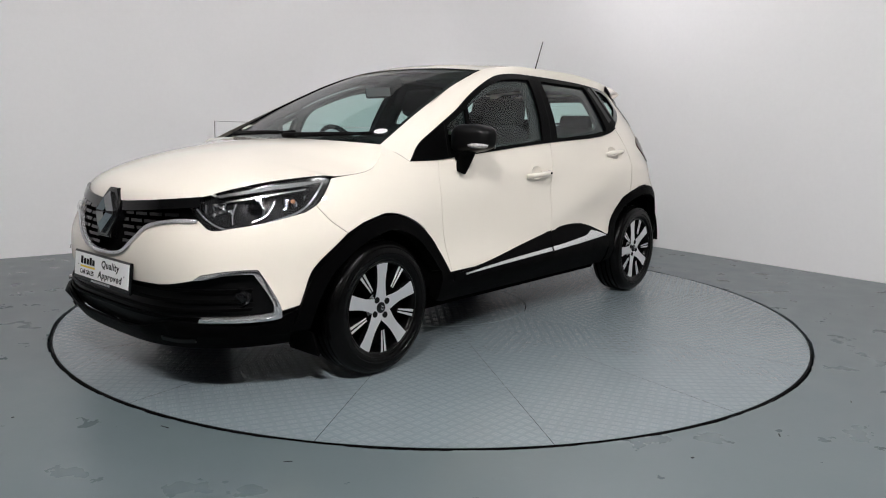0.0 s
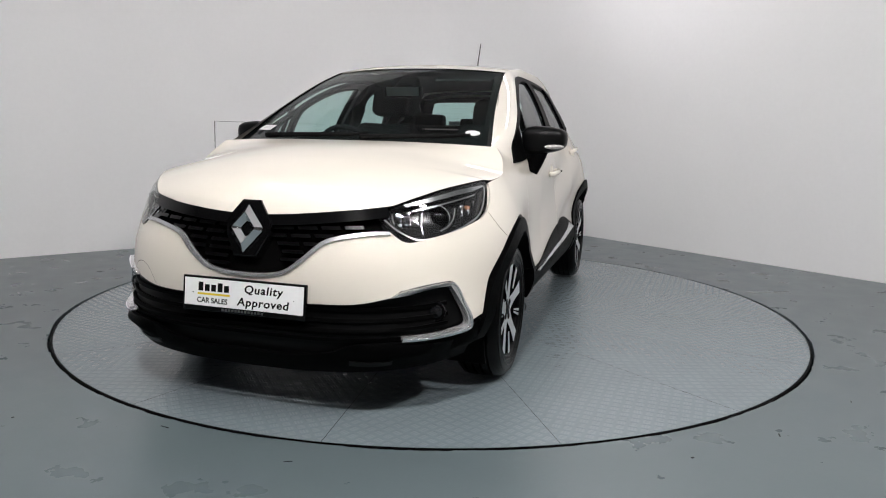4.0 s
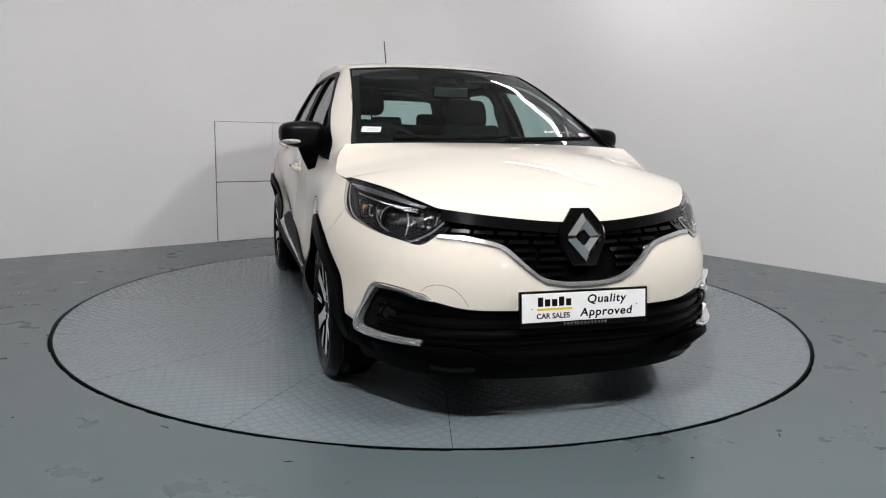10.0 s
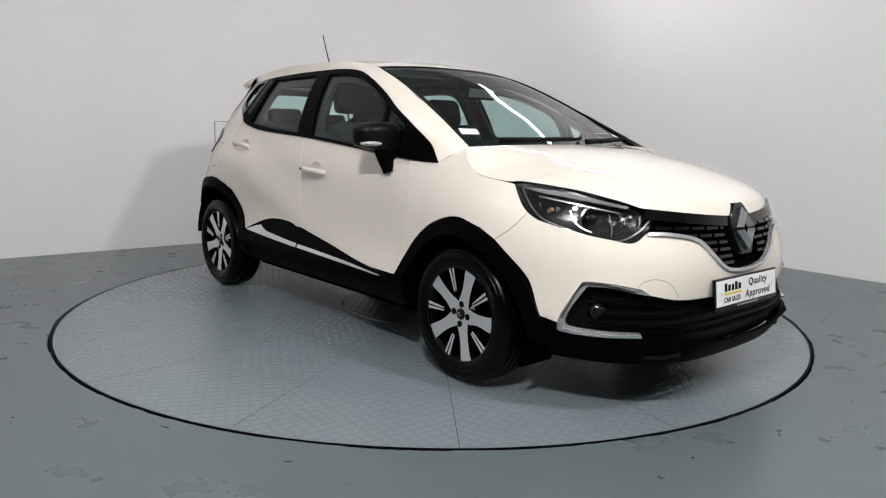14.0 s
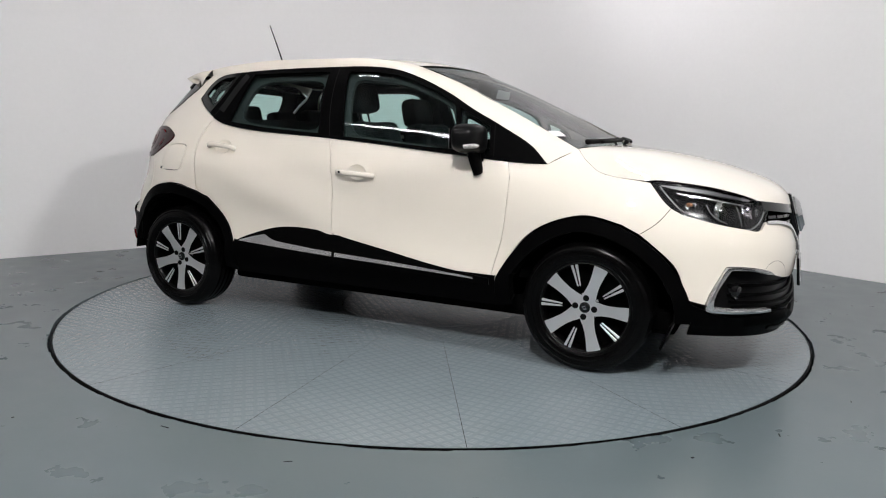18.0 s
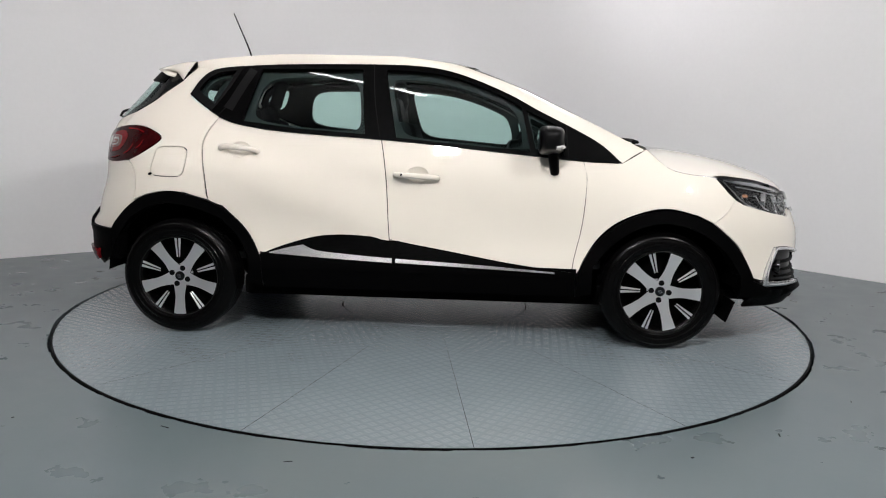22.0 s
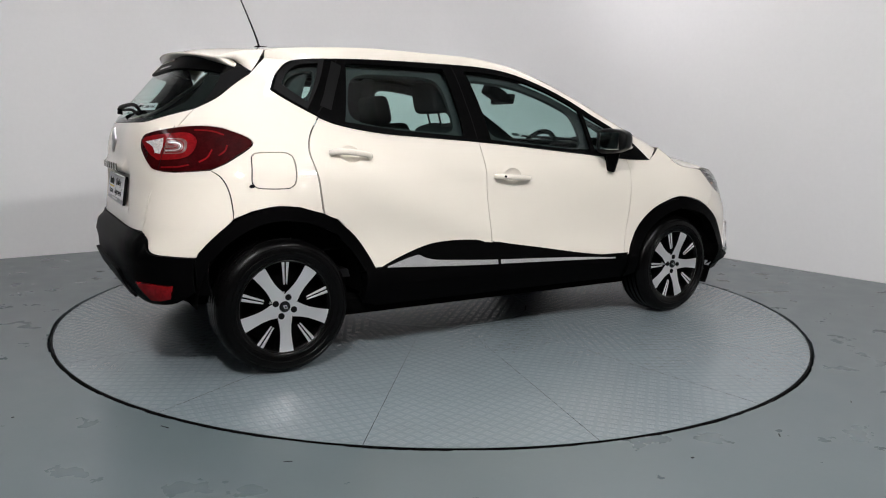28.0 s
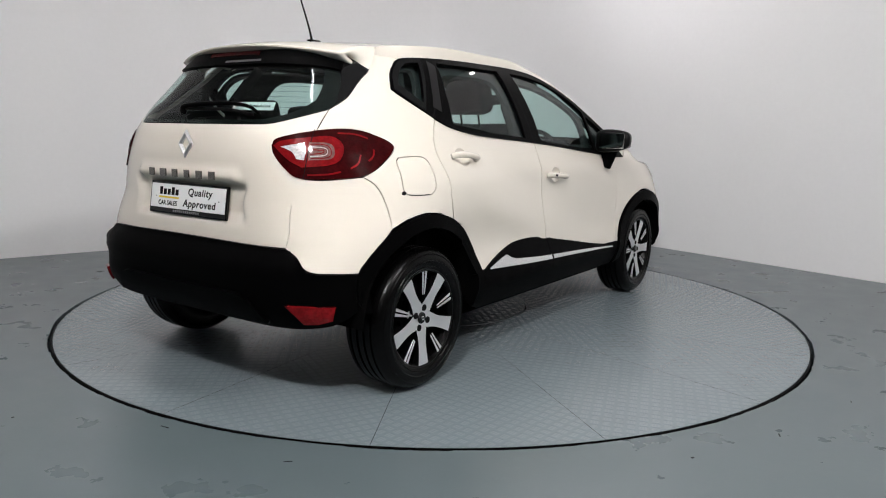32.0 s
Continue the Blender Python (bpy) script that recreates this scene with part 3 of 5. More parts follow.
# doors, wings and quarters
def ring2(a, z, ra, rz, n=28, power=2.0):
    out = []
    for k in range(n):
        t = 2 * math.pi * k / n
        c, q = math.cos(t), math.sin(t)
        out.append(Vector((a + ra * math.copysign(abs(c) ** (2 / power), c), z + rz * math.copysign(abs(q) ** (2 / power), q))))
    return out


CUP_F, CUP_R = (2.655, 0.902), (3.615, 1.014)
CUPS = [ring2(*c, 0.058, 0.042) for c in (CUP_F, CUP_R)]
HOOD_SEAM = [(1.447, 1.061), (1.394, 1.008), (1.304, 0.951), (1.131, 0.926), (1.093, 0.919)]
LAMP = [(1.093, 0.919), (1.040, 0.930), (0.834, 0.908), (0.686, 0.875), (0.580, 0.845), (0.512, 0.800)]
LAMP_LOW = [(0.512, 0.800), (0.555, 0.752), (0.617, 0.714), (0.720, 0.725), (0.857, 0.748), (0.995, 0.785), (1.065, 0.851), (1.093, 0.919)]
BUMPER_SEAM = [(1.035, 0.811), (1.097, 0.745), (1.166, 0.691)]
FIN = [(4.233, 1.206), (4.149, 1.254), (4.085, 1.32), (4.019, 1.375)]
TAIL_LAMP = [(4.531, 1.060), (4.489, 1.090), (4.289, 1.121), (4.148, 1.129), (4.049, 1.112), (3.966, 1.060), (4.048, 0.984), (4.132, 0.940), (4.294, 0.928), (4.423, 0.933), (4.480, 0.971), (4.523, 1.024), (4.531, 1.060)]
QUARTER_SEAM = [(4.132, 0.940), (4.085, 0.905), (4.045, 0.836), (4.012, 0.732)]
FLAP = outline([(3.976, 1.005), (3.955, 1.018), (3.875, 1.022), (3.845, 1.012), (3.833, 0.985), (3.828, 0.895), (3.838, 0.868), (3.860, 0.859), (3.940, 0.861), (3.968, 0.875), (3.979, 0.905), (3.980, 0.985), (3.976, 1.005)])

def sculpt(a, z):
    """A soft rise that sweeps from the rear arch down and forward over the doors."""
    fade = min(1.0, max(0.0, (a - 2.25) / 0.6)) * min(1.0, max(0.0, (3.74 - a) / 0.35))
    mid = 0.60 + 0.26 * max(0.0, (a - 2.8) / 0.9)
    return fade * (0.018 * math.exp(-((z - mid) / 0.10) ** 2) - 0.014 * math.exp(-((z - mid - 0.22) / 0.09) ** 2))


doors = both("front_door", outline(SILL[:4], B_SEAM[::-1], F_SEAM[::-1]), PAINT, car, holes=[CUPS[0]], lift=sculpt)
rear_doors = both("rear_door", outline(SILL[3:], R_SEAM, eased(ARCH_R[5::-1]), [(3.49, 0.36)], B_SEAM), PAINT, car, holes=[CUPS[1]], lift=sculpt)
both("front_wing", outline(F_SEAM[:1] + [(1.58, 0.985)], [(1.58, 0.985), (1.50, 1.03), (1.447, 1.061)], HOOD_SEAM, [(1.093, 0.919), (1.065, 0.851), (1.035, 0.811)], BUMPER_SEAM, ARCH_F[4:], F_SEAM[:0:-1]), PAINT, car, gap=0.0013)
quarter = outline([(3.733, 1.185), (3.913, 1.304)], DLO_TOP[:3], [(3.815, 1.452), (3.96, 1.457)], [(3.99, 1.42), (4.019, 1.375)], FIN[::-1], [(4.233, 1.206), (4.289, 1.121)], TAIL_LAMP[2:8], QUARTER_SEAM, ARCH_R[8:5:-1], R_SEAM[::-1])
panel("rear_quarter", quarter, PAINT, car, holes=[FLAP])
panel("rear_quarter", quarter, PAINT, car, flip=True)
for f in (False, True):
    panel("quarter_lining", inset(quarter, 0.012), LINING, car, lift=-0.026, rim=0, gap=0, step=0.05, flip=f)
panel("fuel_flap", FLAP, PAINT, car, step=0.03, gap=0.0045)
panel("flap_notch", ring2(3.972, 0.872, 0.010, 0.008), GLOSS, car, lift=0.001, rim=0, gap=0)
both("bumper_corner", outline(TAIL_LAMP[7:10], [(4.40, 0.93), (4.475, 0.793), (4.540, 0.661)], [(4.475, 0.638), (4.333, 0.581), (4.19, 0.570), (4.058, 0.565)], ARCH_R[:8:-1], QUARTER_SEAM[::-1]), PAINT, car)


def handle(own, a0, a1, z0, z1, s, lock):
    """A bar over a cup: the bar stands off the door and its ends run into it."""
    pts = []
    for k, (t, h) in enumerate(((0, 0.004), (0.08, 0.026), (0.3, 0.036), (0.6, 0.036), (0.9, 0.028), (1, 0.004))):
        p = on_skin(a0 + (a1 - a0) * t, z0 + (z1 - z0) * t, h + sculpt(a0, z0))
        pts.append((p.x, p.y * s, p.z))
    bar = tube("door_handle", pts, 0.0145, PAINT, own, sides=12, flat=1.0)
    if lock:
        p = on_skin(a0 + (a1 - a0) * 0.16, z0 + (z1 - z0) * 0.16, 0.044)
        lathe("keyhole", [(0.0, -0.004), (0.006, -0.004), (0.006, 0.004)], INK, bar, seg=16, m=Matrix.Translation((p.x, p.y * s, p.z)) @ Matrix.Rotation(radians(180 if s < 0 else 0), 4, "Z"))


for k, s in enumerate((1, -1)):
    for own, cup, ring in ((doors[k], CUP_F, CUPS[0]), (rear_doors[k], CUP_R, CUPS[1])):
        panel("handle_cup", ring, PAINT, own, lift=lambda a, z, c=cup: sculpt(a, z) - 0.022 * max(0.0, 1 - ((a - c[0]) / 0.058) ** 2 - ((z - c[1]) / 0.042) ** 2) ** 0.7, step=0.012, rim=0, gap=0, flip=s < 0)
    handle(doors[k], 2.775, 2.545, 0.900, 0.886, s, True)
    handle(rear_doors[k], 3.712, 3.515, 1.016, 1.000, s, False)

# nose
CHROME_LINE = [(0.553, 0.745), (0.443, 0.742), (0.278, 0.715), (0.172, 0.654), (0.100, 0.601), (0.046, 0.583), (0.0, 0.578)]
fascia = spline([(0.0, 0.480), (0.20, 0.482), (0.37, 0.488), (0.525, 0.512)]) + spline([(0.575, 0.536), (0.70, 0.553), (0.812, 0.558), (0.842, 0.545), (0.887, 0.460), (0.930, 0.388)]) + spline(ARCH_F[:4]) + spline(BUMPER_SEAM[::-1]) + spline(LAMP_LOW[5:0:-1]) + spline(CHROME_LINE)
bumper = panel("front_bumper", outline(mirror_loop(fascia), n=1), PAINT, car, gap=0.0013)
eye = spline([(0.369, 0.498), (0.401, 0.533), (0.450, 0.565), (0.516, 0.576), (0.572, 0.563), (0.596, 0.543)])
band("towing_eye_seam", eye, 0.0016, DARK, bumper, lift=0.0010, rim=0, n=2)
GRILLE_TOP = [(0.0, 0.800), (0.12, 0.803), (0.35, 0.826), (0.588, 0.846)]
grille_edge = spline(CHROME_LINE[::-1]) + [Vector((0.512, 0.801))] + spline(GRILLE_TOP[::-1])
grille = panel("grille", outline(mirror_loop(grille_edge), n=1), DARK, car, lift=-0.030)
band("grille_bar", [(-0.56, 0.822), (-0.35, 0.804), (-0.12, 0.786), (0.0, 0.783), (0.12, 0.786), (0.35, 0.804), (0.56, 0.822)], 0.040, GLOSS, grille, lift=0.004, rim=0.03)
chrome_path = [(-a, z) for a, z in CHROME_LINE[:-1]] + CHROME_LINE[::-1]
band("chrome_strip", chrome_path, 0.013, TRIM, grille, lift=0.010, rim=0.02)
# rows of short slats, staggered
for r, (z, reach) in enumerate(((0.757, 0.50), (0.728, 0.40), (0.699, 0.30), (0.670, 0.245), (0.641, 0.205), (0.612, 0.155))):
    step = 0.098
    n = int(2 * reach / step)
    for k in range(n + 1):
        c = (k - n / 2) * step + (0.02 if r % 2 else -0.02)
        if abs(c) < 0.065 or abs(c) > reach - 0.03:
            continue
        drop = 0.012 * (abs(c) / 0.4)
        s = 1 if c > 0 else -1
        band("grille_slat", [(c - 0.040, z + drop - 0.002 * s), (c - 0.02, z + drop), (c + 0.02, z + drop), (c + 0.040, z + drop + 0.002 * s)], 0.013, GLOSS, grille, lift=-0.008, rim=0.016, n=2)


def diamond(w, h, t, hole=0.0, ridge=0.0):
    """A lozenge in the y-z plane that faces +x; with a hole it is a frame with a ridge."""
    bm = bmesh.new()
    loops = [(1.0, 0.0), (1.0, t), (0.5 * (1 + hole), t + ridge), (hole, t), (hole, 0.0)] if hole else [(1.0, 0.0), (0.93, t)]
    rings = []
    for f, x in loops:
        rings.append([bm.verts.new((x, y * f, z * f)) for y, z in ((0, h), (w, 0.08 * h), (w, -0.08 * h), (0, -h), (-w, -0.08 * h), (-w, 0.08 * h))])
    for p, q in zip(rings, rings[1:]):
        for k in range(6):
            bm.faces.new((p[k], p[(k + 1) % 6], q[(k + 1) % 6], q[k]))
    if not hole:
        bm.faces.new(rings[-1])
    return bm


LEAN = Matrix.Translation((0.850, 0, 0.746)) @ Matrix.Rotation(radians(-16), 4, "Y")
bm = bmesh.new()
shape = [(-0.040, 0.116), (0.040, 0.116), (0.072, 0.072), (0.100, 0.036), (0.098, -0.02), (0.050, -0.112), (-0.050, -0.112), (-0.098, -0.02), (-0.100, 0.036), (-0.072, 0.072)]
front = [bm.verts.new((0.012, y * 0.94, z * 0.96)) for y, z in shape]
back = [bm.verts.new((-0.05, y, z)) for y, z in shape]
bm.faces.new(front)
for k in range(10):
    bm.faces.new((front[k], back[k], back[(k + 1) % 10], front[(k + 1) % 10]))
bmesh.ops.bevel(bm, geom=[e for e in bm.edges if all(v in front for v in e.verts)], offset=0.006, segments=3, affect="EDGES")
bm.transform(LEAN)
part("badge_plate", bm, GLOSS, grille, smooth=True)
bm = diamond(0.070, 0.092, 0.010, 0.32, 0.020)
bm.transform(LEAN @ Matrix.Translation((0.013, 0, -0.002)))
part("badge", bm, CHROME, grille, "chrome lozenge badge")

low = spline([(0.0, 0.262), (0.282, 0.283), (0.966, 0.336)]) + spline([(1.000, 0.395), (0.876, 0.536), (0.546, 0.538), (0.198, 0.494), (0.0, 0.49)])
lower = panel("lower_grille", outline(mirror_loop(low), n=1), SEMI, car, lift=-0.026)
for z in (0.463, 0.425, 0.390, 0.352):
    band("slat", [(-0.80, z + 0.012), (-0.4, z + 0.002), (0.0, z), (0.4, z + 0.002), (0.80, z + 0.012)], 0.013, BLACK, lower, lift=-0.012, rim=0.03)
lip = spline([(0.0, 0.205), (0.444, 0.221), (0.998, 0.230)]) + [Vector((1.000, 0.395))] + spline([(0.981, 0.385), (0.875, 0.344), (0.765, 0.336), (0.514, 0.350), (0.355, 0.339), (0.266, 0.308), (0.116, 0.289), (0.0, 0.287)])
lip_ob = panel("bumper_lip", outline(mirror_loop(lip), n=1), BLACK, car, lift=lambda a, z: 0.004 + 0.022 * bump(z, 0.315, 0.02) * min(1, max(0, (abs(a) - 0.36) / 0.08)))
for s in (1, -1):
    band("skid_blade", [(s * 0.36, 0.268), (s * 0.46, 0.262), (s * 0.56, 0.268)], 0.018, SEMI, lip_ob, lift=0.010)
    fog_out = [(0.525, 0.512), (0.575, 0.536), (0.70, 0.553), (0.812, 0.558), (0.842, 0.545), (0.887, 0.460), (0.930, 0.385), (0.915, 0.357), (0.75, 0.350), (0.575, 0.350)]
    fog_in = [(0.575, 0.368), (0.750, 0.370), (0.874, 0.376), (0.893, 0.392), (0.860, 0.458), (0.817, 0.532), (0.797, 0.540), (0.700, 0.536), (0.600, 0.519)]
    trim = panel("fog_trim", outline(fog_out, fog_in, n=3), TRIM, car, lift=0.014, rim=0.03, flip=s < 0, label="satin chrome bracket round the fog light")
    band("trim_line", [(0.60, 0.359), (0.75, 0.360), (0.893, 0.366), (0.911, 0.386), (0.874, 0.460), (0.829, 0.548), (0.70, 0.545), (0.60, 0.529)], 0.005, CHROME, trim, lift=0.019, rim=0.006, flip=s < 0)
    c = on_skin(s * 0.740, 0.447, -0.020)
    face = Matrix.Translation(c) @ Matrix.Rotation(radians(90 - s * 22), 4, "Z")
    fog = lathe("fog_light", [(0.0, -0.008), (0.024, -0.006), (0.030, 0.0), (0.036, -0.006), (0.040, 0.0), (0.040, 0.03)], GLOSS, car, seg=28, m=face)
    lathe("fog_lens", [(0.0, -0.010), (0.012, -0.009), (0.020, -0.006)], BOWL, fog, seg=24, m=face)

# headlights: a clear cover over a dark bowl with a projector, mirrored cups and silver lines
def facets(depth, da, dz):
    return lambda a, z: -depth + 0.012 * (((a * da) % 1.0) - 0.5) + 0.010 * (((z * dz + a * 9) % 1.0) - 0.5)


for s in (1, -1):
    f = s < 0
    lens = panel("headlight", outline(LAMP, LAMP_LOW), LENS, car, lift=0.002, rim=0.004, step=0.03, flip=f, label="clear headlight with black bezel and chrome lines")
    panel("bowl", outline(LAMP, LAMP_LOW), BOWL, lens, lift=lambda a, z: -0.010 - 0.045 * min(1, 60 * max(0, (z - 0.725)) * max(0, (0.915 - z))), rim=0, step=0.02, flip=f)
    band("light_guide", [(1.055, 0.908), (1.034, 0.858), (0.984, 0.796), (0.906, 0.763), (0.832, 0.741), (0.753, 0.726), (0.672, 0.722), (0.600, 0.752), (0.545, 0.796)], 0.007, LAMP_TRIM, lens, lift=-0.004, rim=0.008, flip=f)
    panel("brow", outline([(1.05, 0.916), (0.906, 0.905), (0.779, 0.884), (0.623, 0.852)], [(0.640, 0.840), (0.74, 0.856), (0.86, 0.876), (0.97, 0.890), (1.05, 0.906)]), LAMP_TRIM, lens, lift=-0.005, rim=0.012, flip=f, step=0.03)
    band("brow_line", [(0.99, 0.882), (0.87, 0.862), (0.76, 0.842), (0.67, 0.828)], 0.006, LAMP_TRIM, lens, lift=-0.012, rim=0.02, flip=f)
    panel("reflector", ring2(0.642, 0.786, 0.060, 0.046), MIRROR, lens, lift=facets(0.034, 24, 26), rim=0, step=0.007, gap=0, flip=f)
    panel("reflector", outline([(1.000, 0.868), (0.915, 0.850)], [(0.895, 0.800)], [(0.955, 0.808), (0.990, 0.835)]), MIRROR, lens, lift=facets(0.036, 28, 22), rim=0, step=0.007, gap=0, flip=f)
    c = on_skin(s * 0.793, 0.804, -0.040)
    m = Matrix.Translation(c) @ Matrix.Rotation(radians(90 - s * 18), 4, "Z")
    ring = lathe("projector", [(0.054, 0.010), (0.054, -0.010), (0.050, -0.014), (0.046, -0.010), (0.045, 0.004)], LAMP_TRIM, lens, seg=40, m=m)
    lathe("shroud", [(0.046, -0.002), (0.040, -0.020), (0.037, -0.020), (0.036, 0.0)], GLOSS, lens, seg=40, m=m)
    lathe("ball_lens", [(0.0, -0.026), (0.014, -0.024), (0.026, -0.017), (0.036, -0.004)], GLOSS, lens, seg=32, m=m)
    for k in range(4):
        q = math.pi / 4 + math.pi / 2 * k
        part("clip", box_bm((0.008, 0.010, 0.006), m @ Matrix.Translation((0.050 * math.cos(q), -0.012, 0.050 * math.sin(q))), 0.001), LAMP_TRIM, lens)
    c = on_skin(s * 0.945, 0.836, -0.024)
    m = Matrix.Translation(c) @ Matrix.Rotation(radians(90 - s * 40), 4, "Z")
    lathe("indicator_bulb", [(0.0, -0.016), (0.007, -0.013), (0.010, 0.0), (0.008, 0.012)], AMBER, lens, seg=16, m=m)
    c = on_skin(s * 0.645, 0.787, -0.022)
    m = Matrix.Translation(c) @ Matrix.Rotation(radians(90 - s * 12), 4, "Z")
    lathe("bulb_cap", [(0.0, -0.012), (0.008, -0.010), (0.011, 0.0), (0.011, 0.014)], LAMP_TRIM, lens, seg=20, m=m)
    band("cup_edge", [(0.872, 0.835), (0.862, 0.800), (0.835, 0.770), (0.790, 0.752)], 0.006, LAMP_TRIM, lens, lift=-0.016, rim=0.02, flip=f)
    band("pillar_line", [(0.708, 0.742), (0.706, 0.78), (0.714, 0.822)], 0.006, LAMP_TRIM, lens, lift=-0.018, rim=0.02, flip=f)
    for a in (0.585, 0.568):
        band("fin", [(a, 0.775 + (0.595 - a)), (a - 0.006, 0.822 - (0.595 - a) * 0.5)], 0.007, LAMP_TRIM, lens, lift=-0.016, rim=0.008, flip=f)

# tail lights
for s in (1, -1):
    lamp = panel("tail_light", outline(TAIL_LAMP), DEEP_RED, car, lift=0.006, step=0.03, flip=s < 0, label="dark red tail light with clear centre and red ring")
    band("divider", [(4.300, 1.122), (4.345, 1.03), (4.392, 0.930)], 0.004, INK, lamp, lift=0.0088, rim=0, flip=s < 0)
    panel("red_ring", outline([(4.520, 1.057), (4.47, 1.078), (4.317, 1.094), (4.222, 1.097), (4.180, 1.063), (4.200, 1.010), (4.259, 0.982), (4.39, 0.972)], [(4.44, 0.995), (4.475, 1.02), (4.52, 1.057)]), RED, lamp, lift=0.0080, rim=0, flip=s < 0, step=0.03)
    panel("reversing_lens", outline([(4.490, 1.053), (4.352, 1.071)], [(4.352, 1.03), (4.370, 1.000)], [(4.406, 1.004), (4.426, 1.032), (4.490, 1.053)]), CLEAR_LENS, lamp, lift=0.0100, rim=0, flip=s < 0, step=0.03)
    panel("indicator_lens", outline([(4.336, 1.072), (4.245, 1.070), (4.222, 1.043), (4.246, 1.006), (4.352, 1.000)]), SMOKED, lamp, lift=0.0100, rim=0, flip=s < 0, step=0.03)
    for k in range(3):
        band("light_line", [(4.330 - 0.004 * k, 1.062 - 0.010 * k), (4.262 + 0.012 * k, 1.060 - 0.010 * k), (4.240 + 0.016 * k, 1.040), (4.258 + 0.012 * k, 1.013 + 0.008 * k), (4.338, 1.008 + 0.008 * k)], 0.0035, CLEAR_LENS if k % 2 else RED, lamp, lift=0.0115, rim=0, flip=s < 0, n=4)
    for q in ([(4.118, 1.024), (4.140, 0.99), (4.177, 0.970)], [(4.059, 1.045), (4.068, 1.02), (4.094, 0.999)], [(4.196, 1.108), (4.12, 1.104), (4.07, 1.088)], [(4.22, 0.958), (4.28, 0.948), (4.37, 0.945)]):
        band("light_line", q, 0.0065, RED, lamp, lift=0.0095, rim=0, flip=s < 0, n=3)

# tail
half = spline([(5.0, 1.140), (4.685, 1.141), (4.525, 1.147), (4.320, 1.186), (4.233, 1.206)]) + spline([(4.233, 1.206), (4.289, 1.121), (4.386, 0.929), (4.475, 0.793), (4.540, 0.663)]) + spline([(4.540, 0.663), (4.802, 0.663), (5.0, 0.665)])


def tail_loop(right):
    return right + [Vector((2 * A_END - q.x, q.y)) for q in right[::-1]]


def sunk(a, z):
    """The dip in the tailgate that holds the plate, with a ledge above it."""
    b = abs(a - A_END)
    w = 0.235 + 0.10 * max(0, (z - 0.75)) / 0.2
    k = min(1, max(0, (w - b) / 0.035)) * min(1, max(0, (0.905 - z) / 0.012)) * min(1, max(0, (z - 0.735) / 0.04))
    ledge = min(1, max(0, (0.27 - b) / 0.03)) * min(1, max(0, (z - 0.900) / 0.008)) * min(1, max(0, (0.958 - z) / 0.012))
    return -0.030 * k + 0.016 * ledge


tailgate = panel("tailgate", outline(tail_loop(half), n=1), PAINT, car, lift=sunk, step=0.018)
gl = spline([(5.0, 1.140), (4.685, 1.141), (4.525, 1.147), (4.320, 1.186), (4.233, 1.206), (4.156, 1.243)]) + spline([(4.156, 1.243), (4.11, 1.33), (4.10, 1.44)]) + spline([(4.143, 1.455), (4.5, 1.475), (5.0, 1.485)])
glass_hole = spline([(5.0, 1.160), (4.70, 1.162), (4.57, 1.168), (4.41, 1.200), (4.31, 1.245)]) + spline([(4.31, 1.245), (4.28, 1.31), (4.275, 1.375)]) + spline([(4.30, 1.385), (4.5, 1.395), (5.0, 1.40)])
rear_window = panel("rear_window", outline(tail_loop(gl), n=1), PANE, car, lift=-0.002, rim=0)
panel("window_border", outline(tail_loop(gl), n=1), INK, rear_window, lift=-0.007, rim=0.004, holes=[outline(tail_loop(glass_hole), n=1)])
for k in range(9):
    z = 1.19 + k * 0.022
    band("heater_wire", [(4.30, z), (5.0, z), (5.70, z)], 0.0010, INK, rear_window, lift=-0.0045, rim=0, n=8)
both("window_fin", outline(FIN, [(4.019, 1.375), (4.09, 1.43)], [(4.20, 1.445), (4.175, 1.33), (4.205, 1.232)]), GLOSS, car, lift=0.004)
base = spline([(5.0, 1.392), (4.6, 1.389), (4.3, 1.380), (4.17, 1.368)]) + spline([(4.15, 1.440), (4.5, 1.468), (5.0, 1.478)])
spoiler_base = panel("spoiler_base", outline(tail_loop(base), n=1), BLACK, car, lift=0.008, rim=0.012)
rb = spline([(5.0, 0.667), (4.802, 0.665), (4.540, 0.661), (4.475, 0.638), (4.333, 0.581), (4.192, 0.570), (4.058, 0.565)]) + spline([(4.058, 0.565), (4.068, 0.49), (4.085, 0.415)]) + spline([(4.15, 0.385), (4.28, 0.355), (4.578, 0.338), (5.0, 0.335)])
rear_bumper = panel("rear_bumper", outline(tail_loop(rb), n=1), BLACK, car, lift=lambda a, z: 0.005 + (0.012 * bump(z, 0.60, 0.05) - 0.010 * bump(z, 0.50, 0.03)) * min(1, max(0, (min(a, 2 * A_END - a) - 4.10) / 0.2)))
dif = spline([(5.0, 0.475), (4.885, 0.476), (4.781, 0.470), (4.725, 0.434), (4.659, 0.367)]) + spline([(4.659, 0.372), (4.842, 0.358), (5.0, 0.355)])
panel("diffuser", outline(tail_loop(dif), n=1), BLACK, rear_bumper, lift=0.018, rim=0.02)
for s in (1, -1):
    refl = panel("reflector", outline([(4.496, 0.451), (4.347, 0.450), (4.193, 0.444)], [(4.233, 0.390)], [(4.325, 0.377), (4.414, 0.376)]), RED, rear_bumper, lift=0.016, rim=0.014, step=0.02, flip=s < 0, label="red bumper reflector")

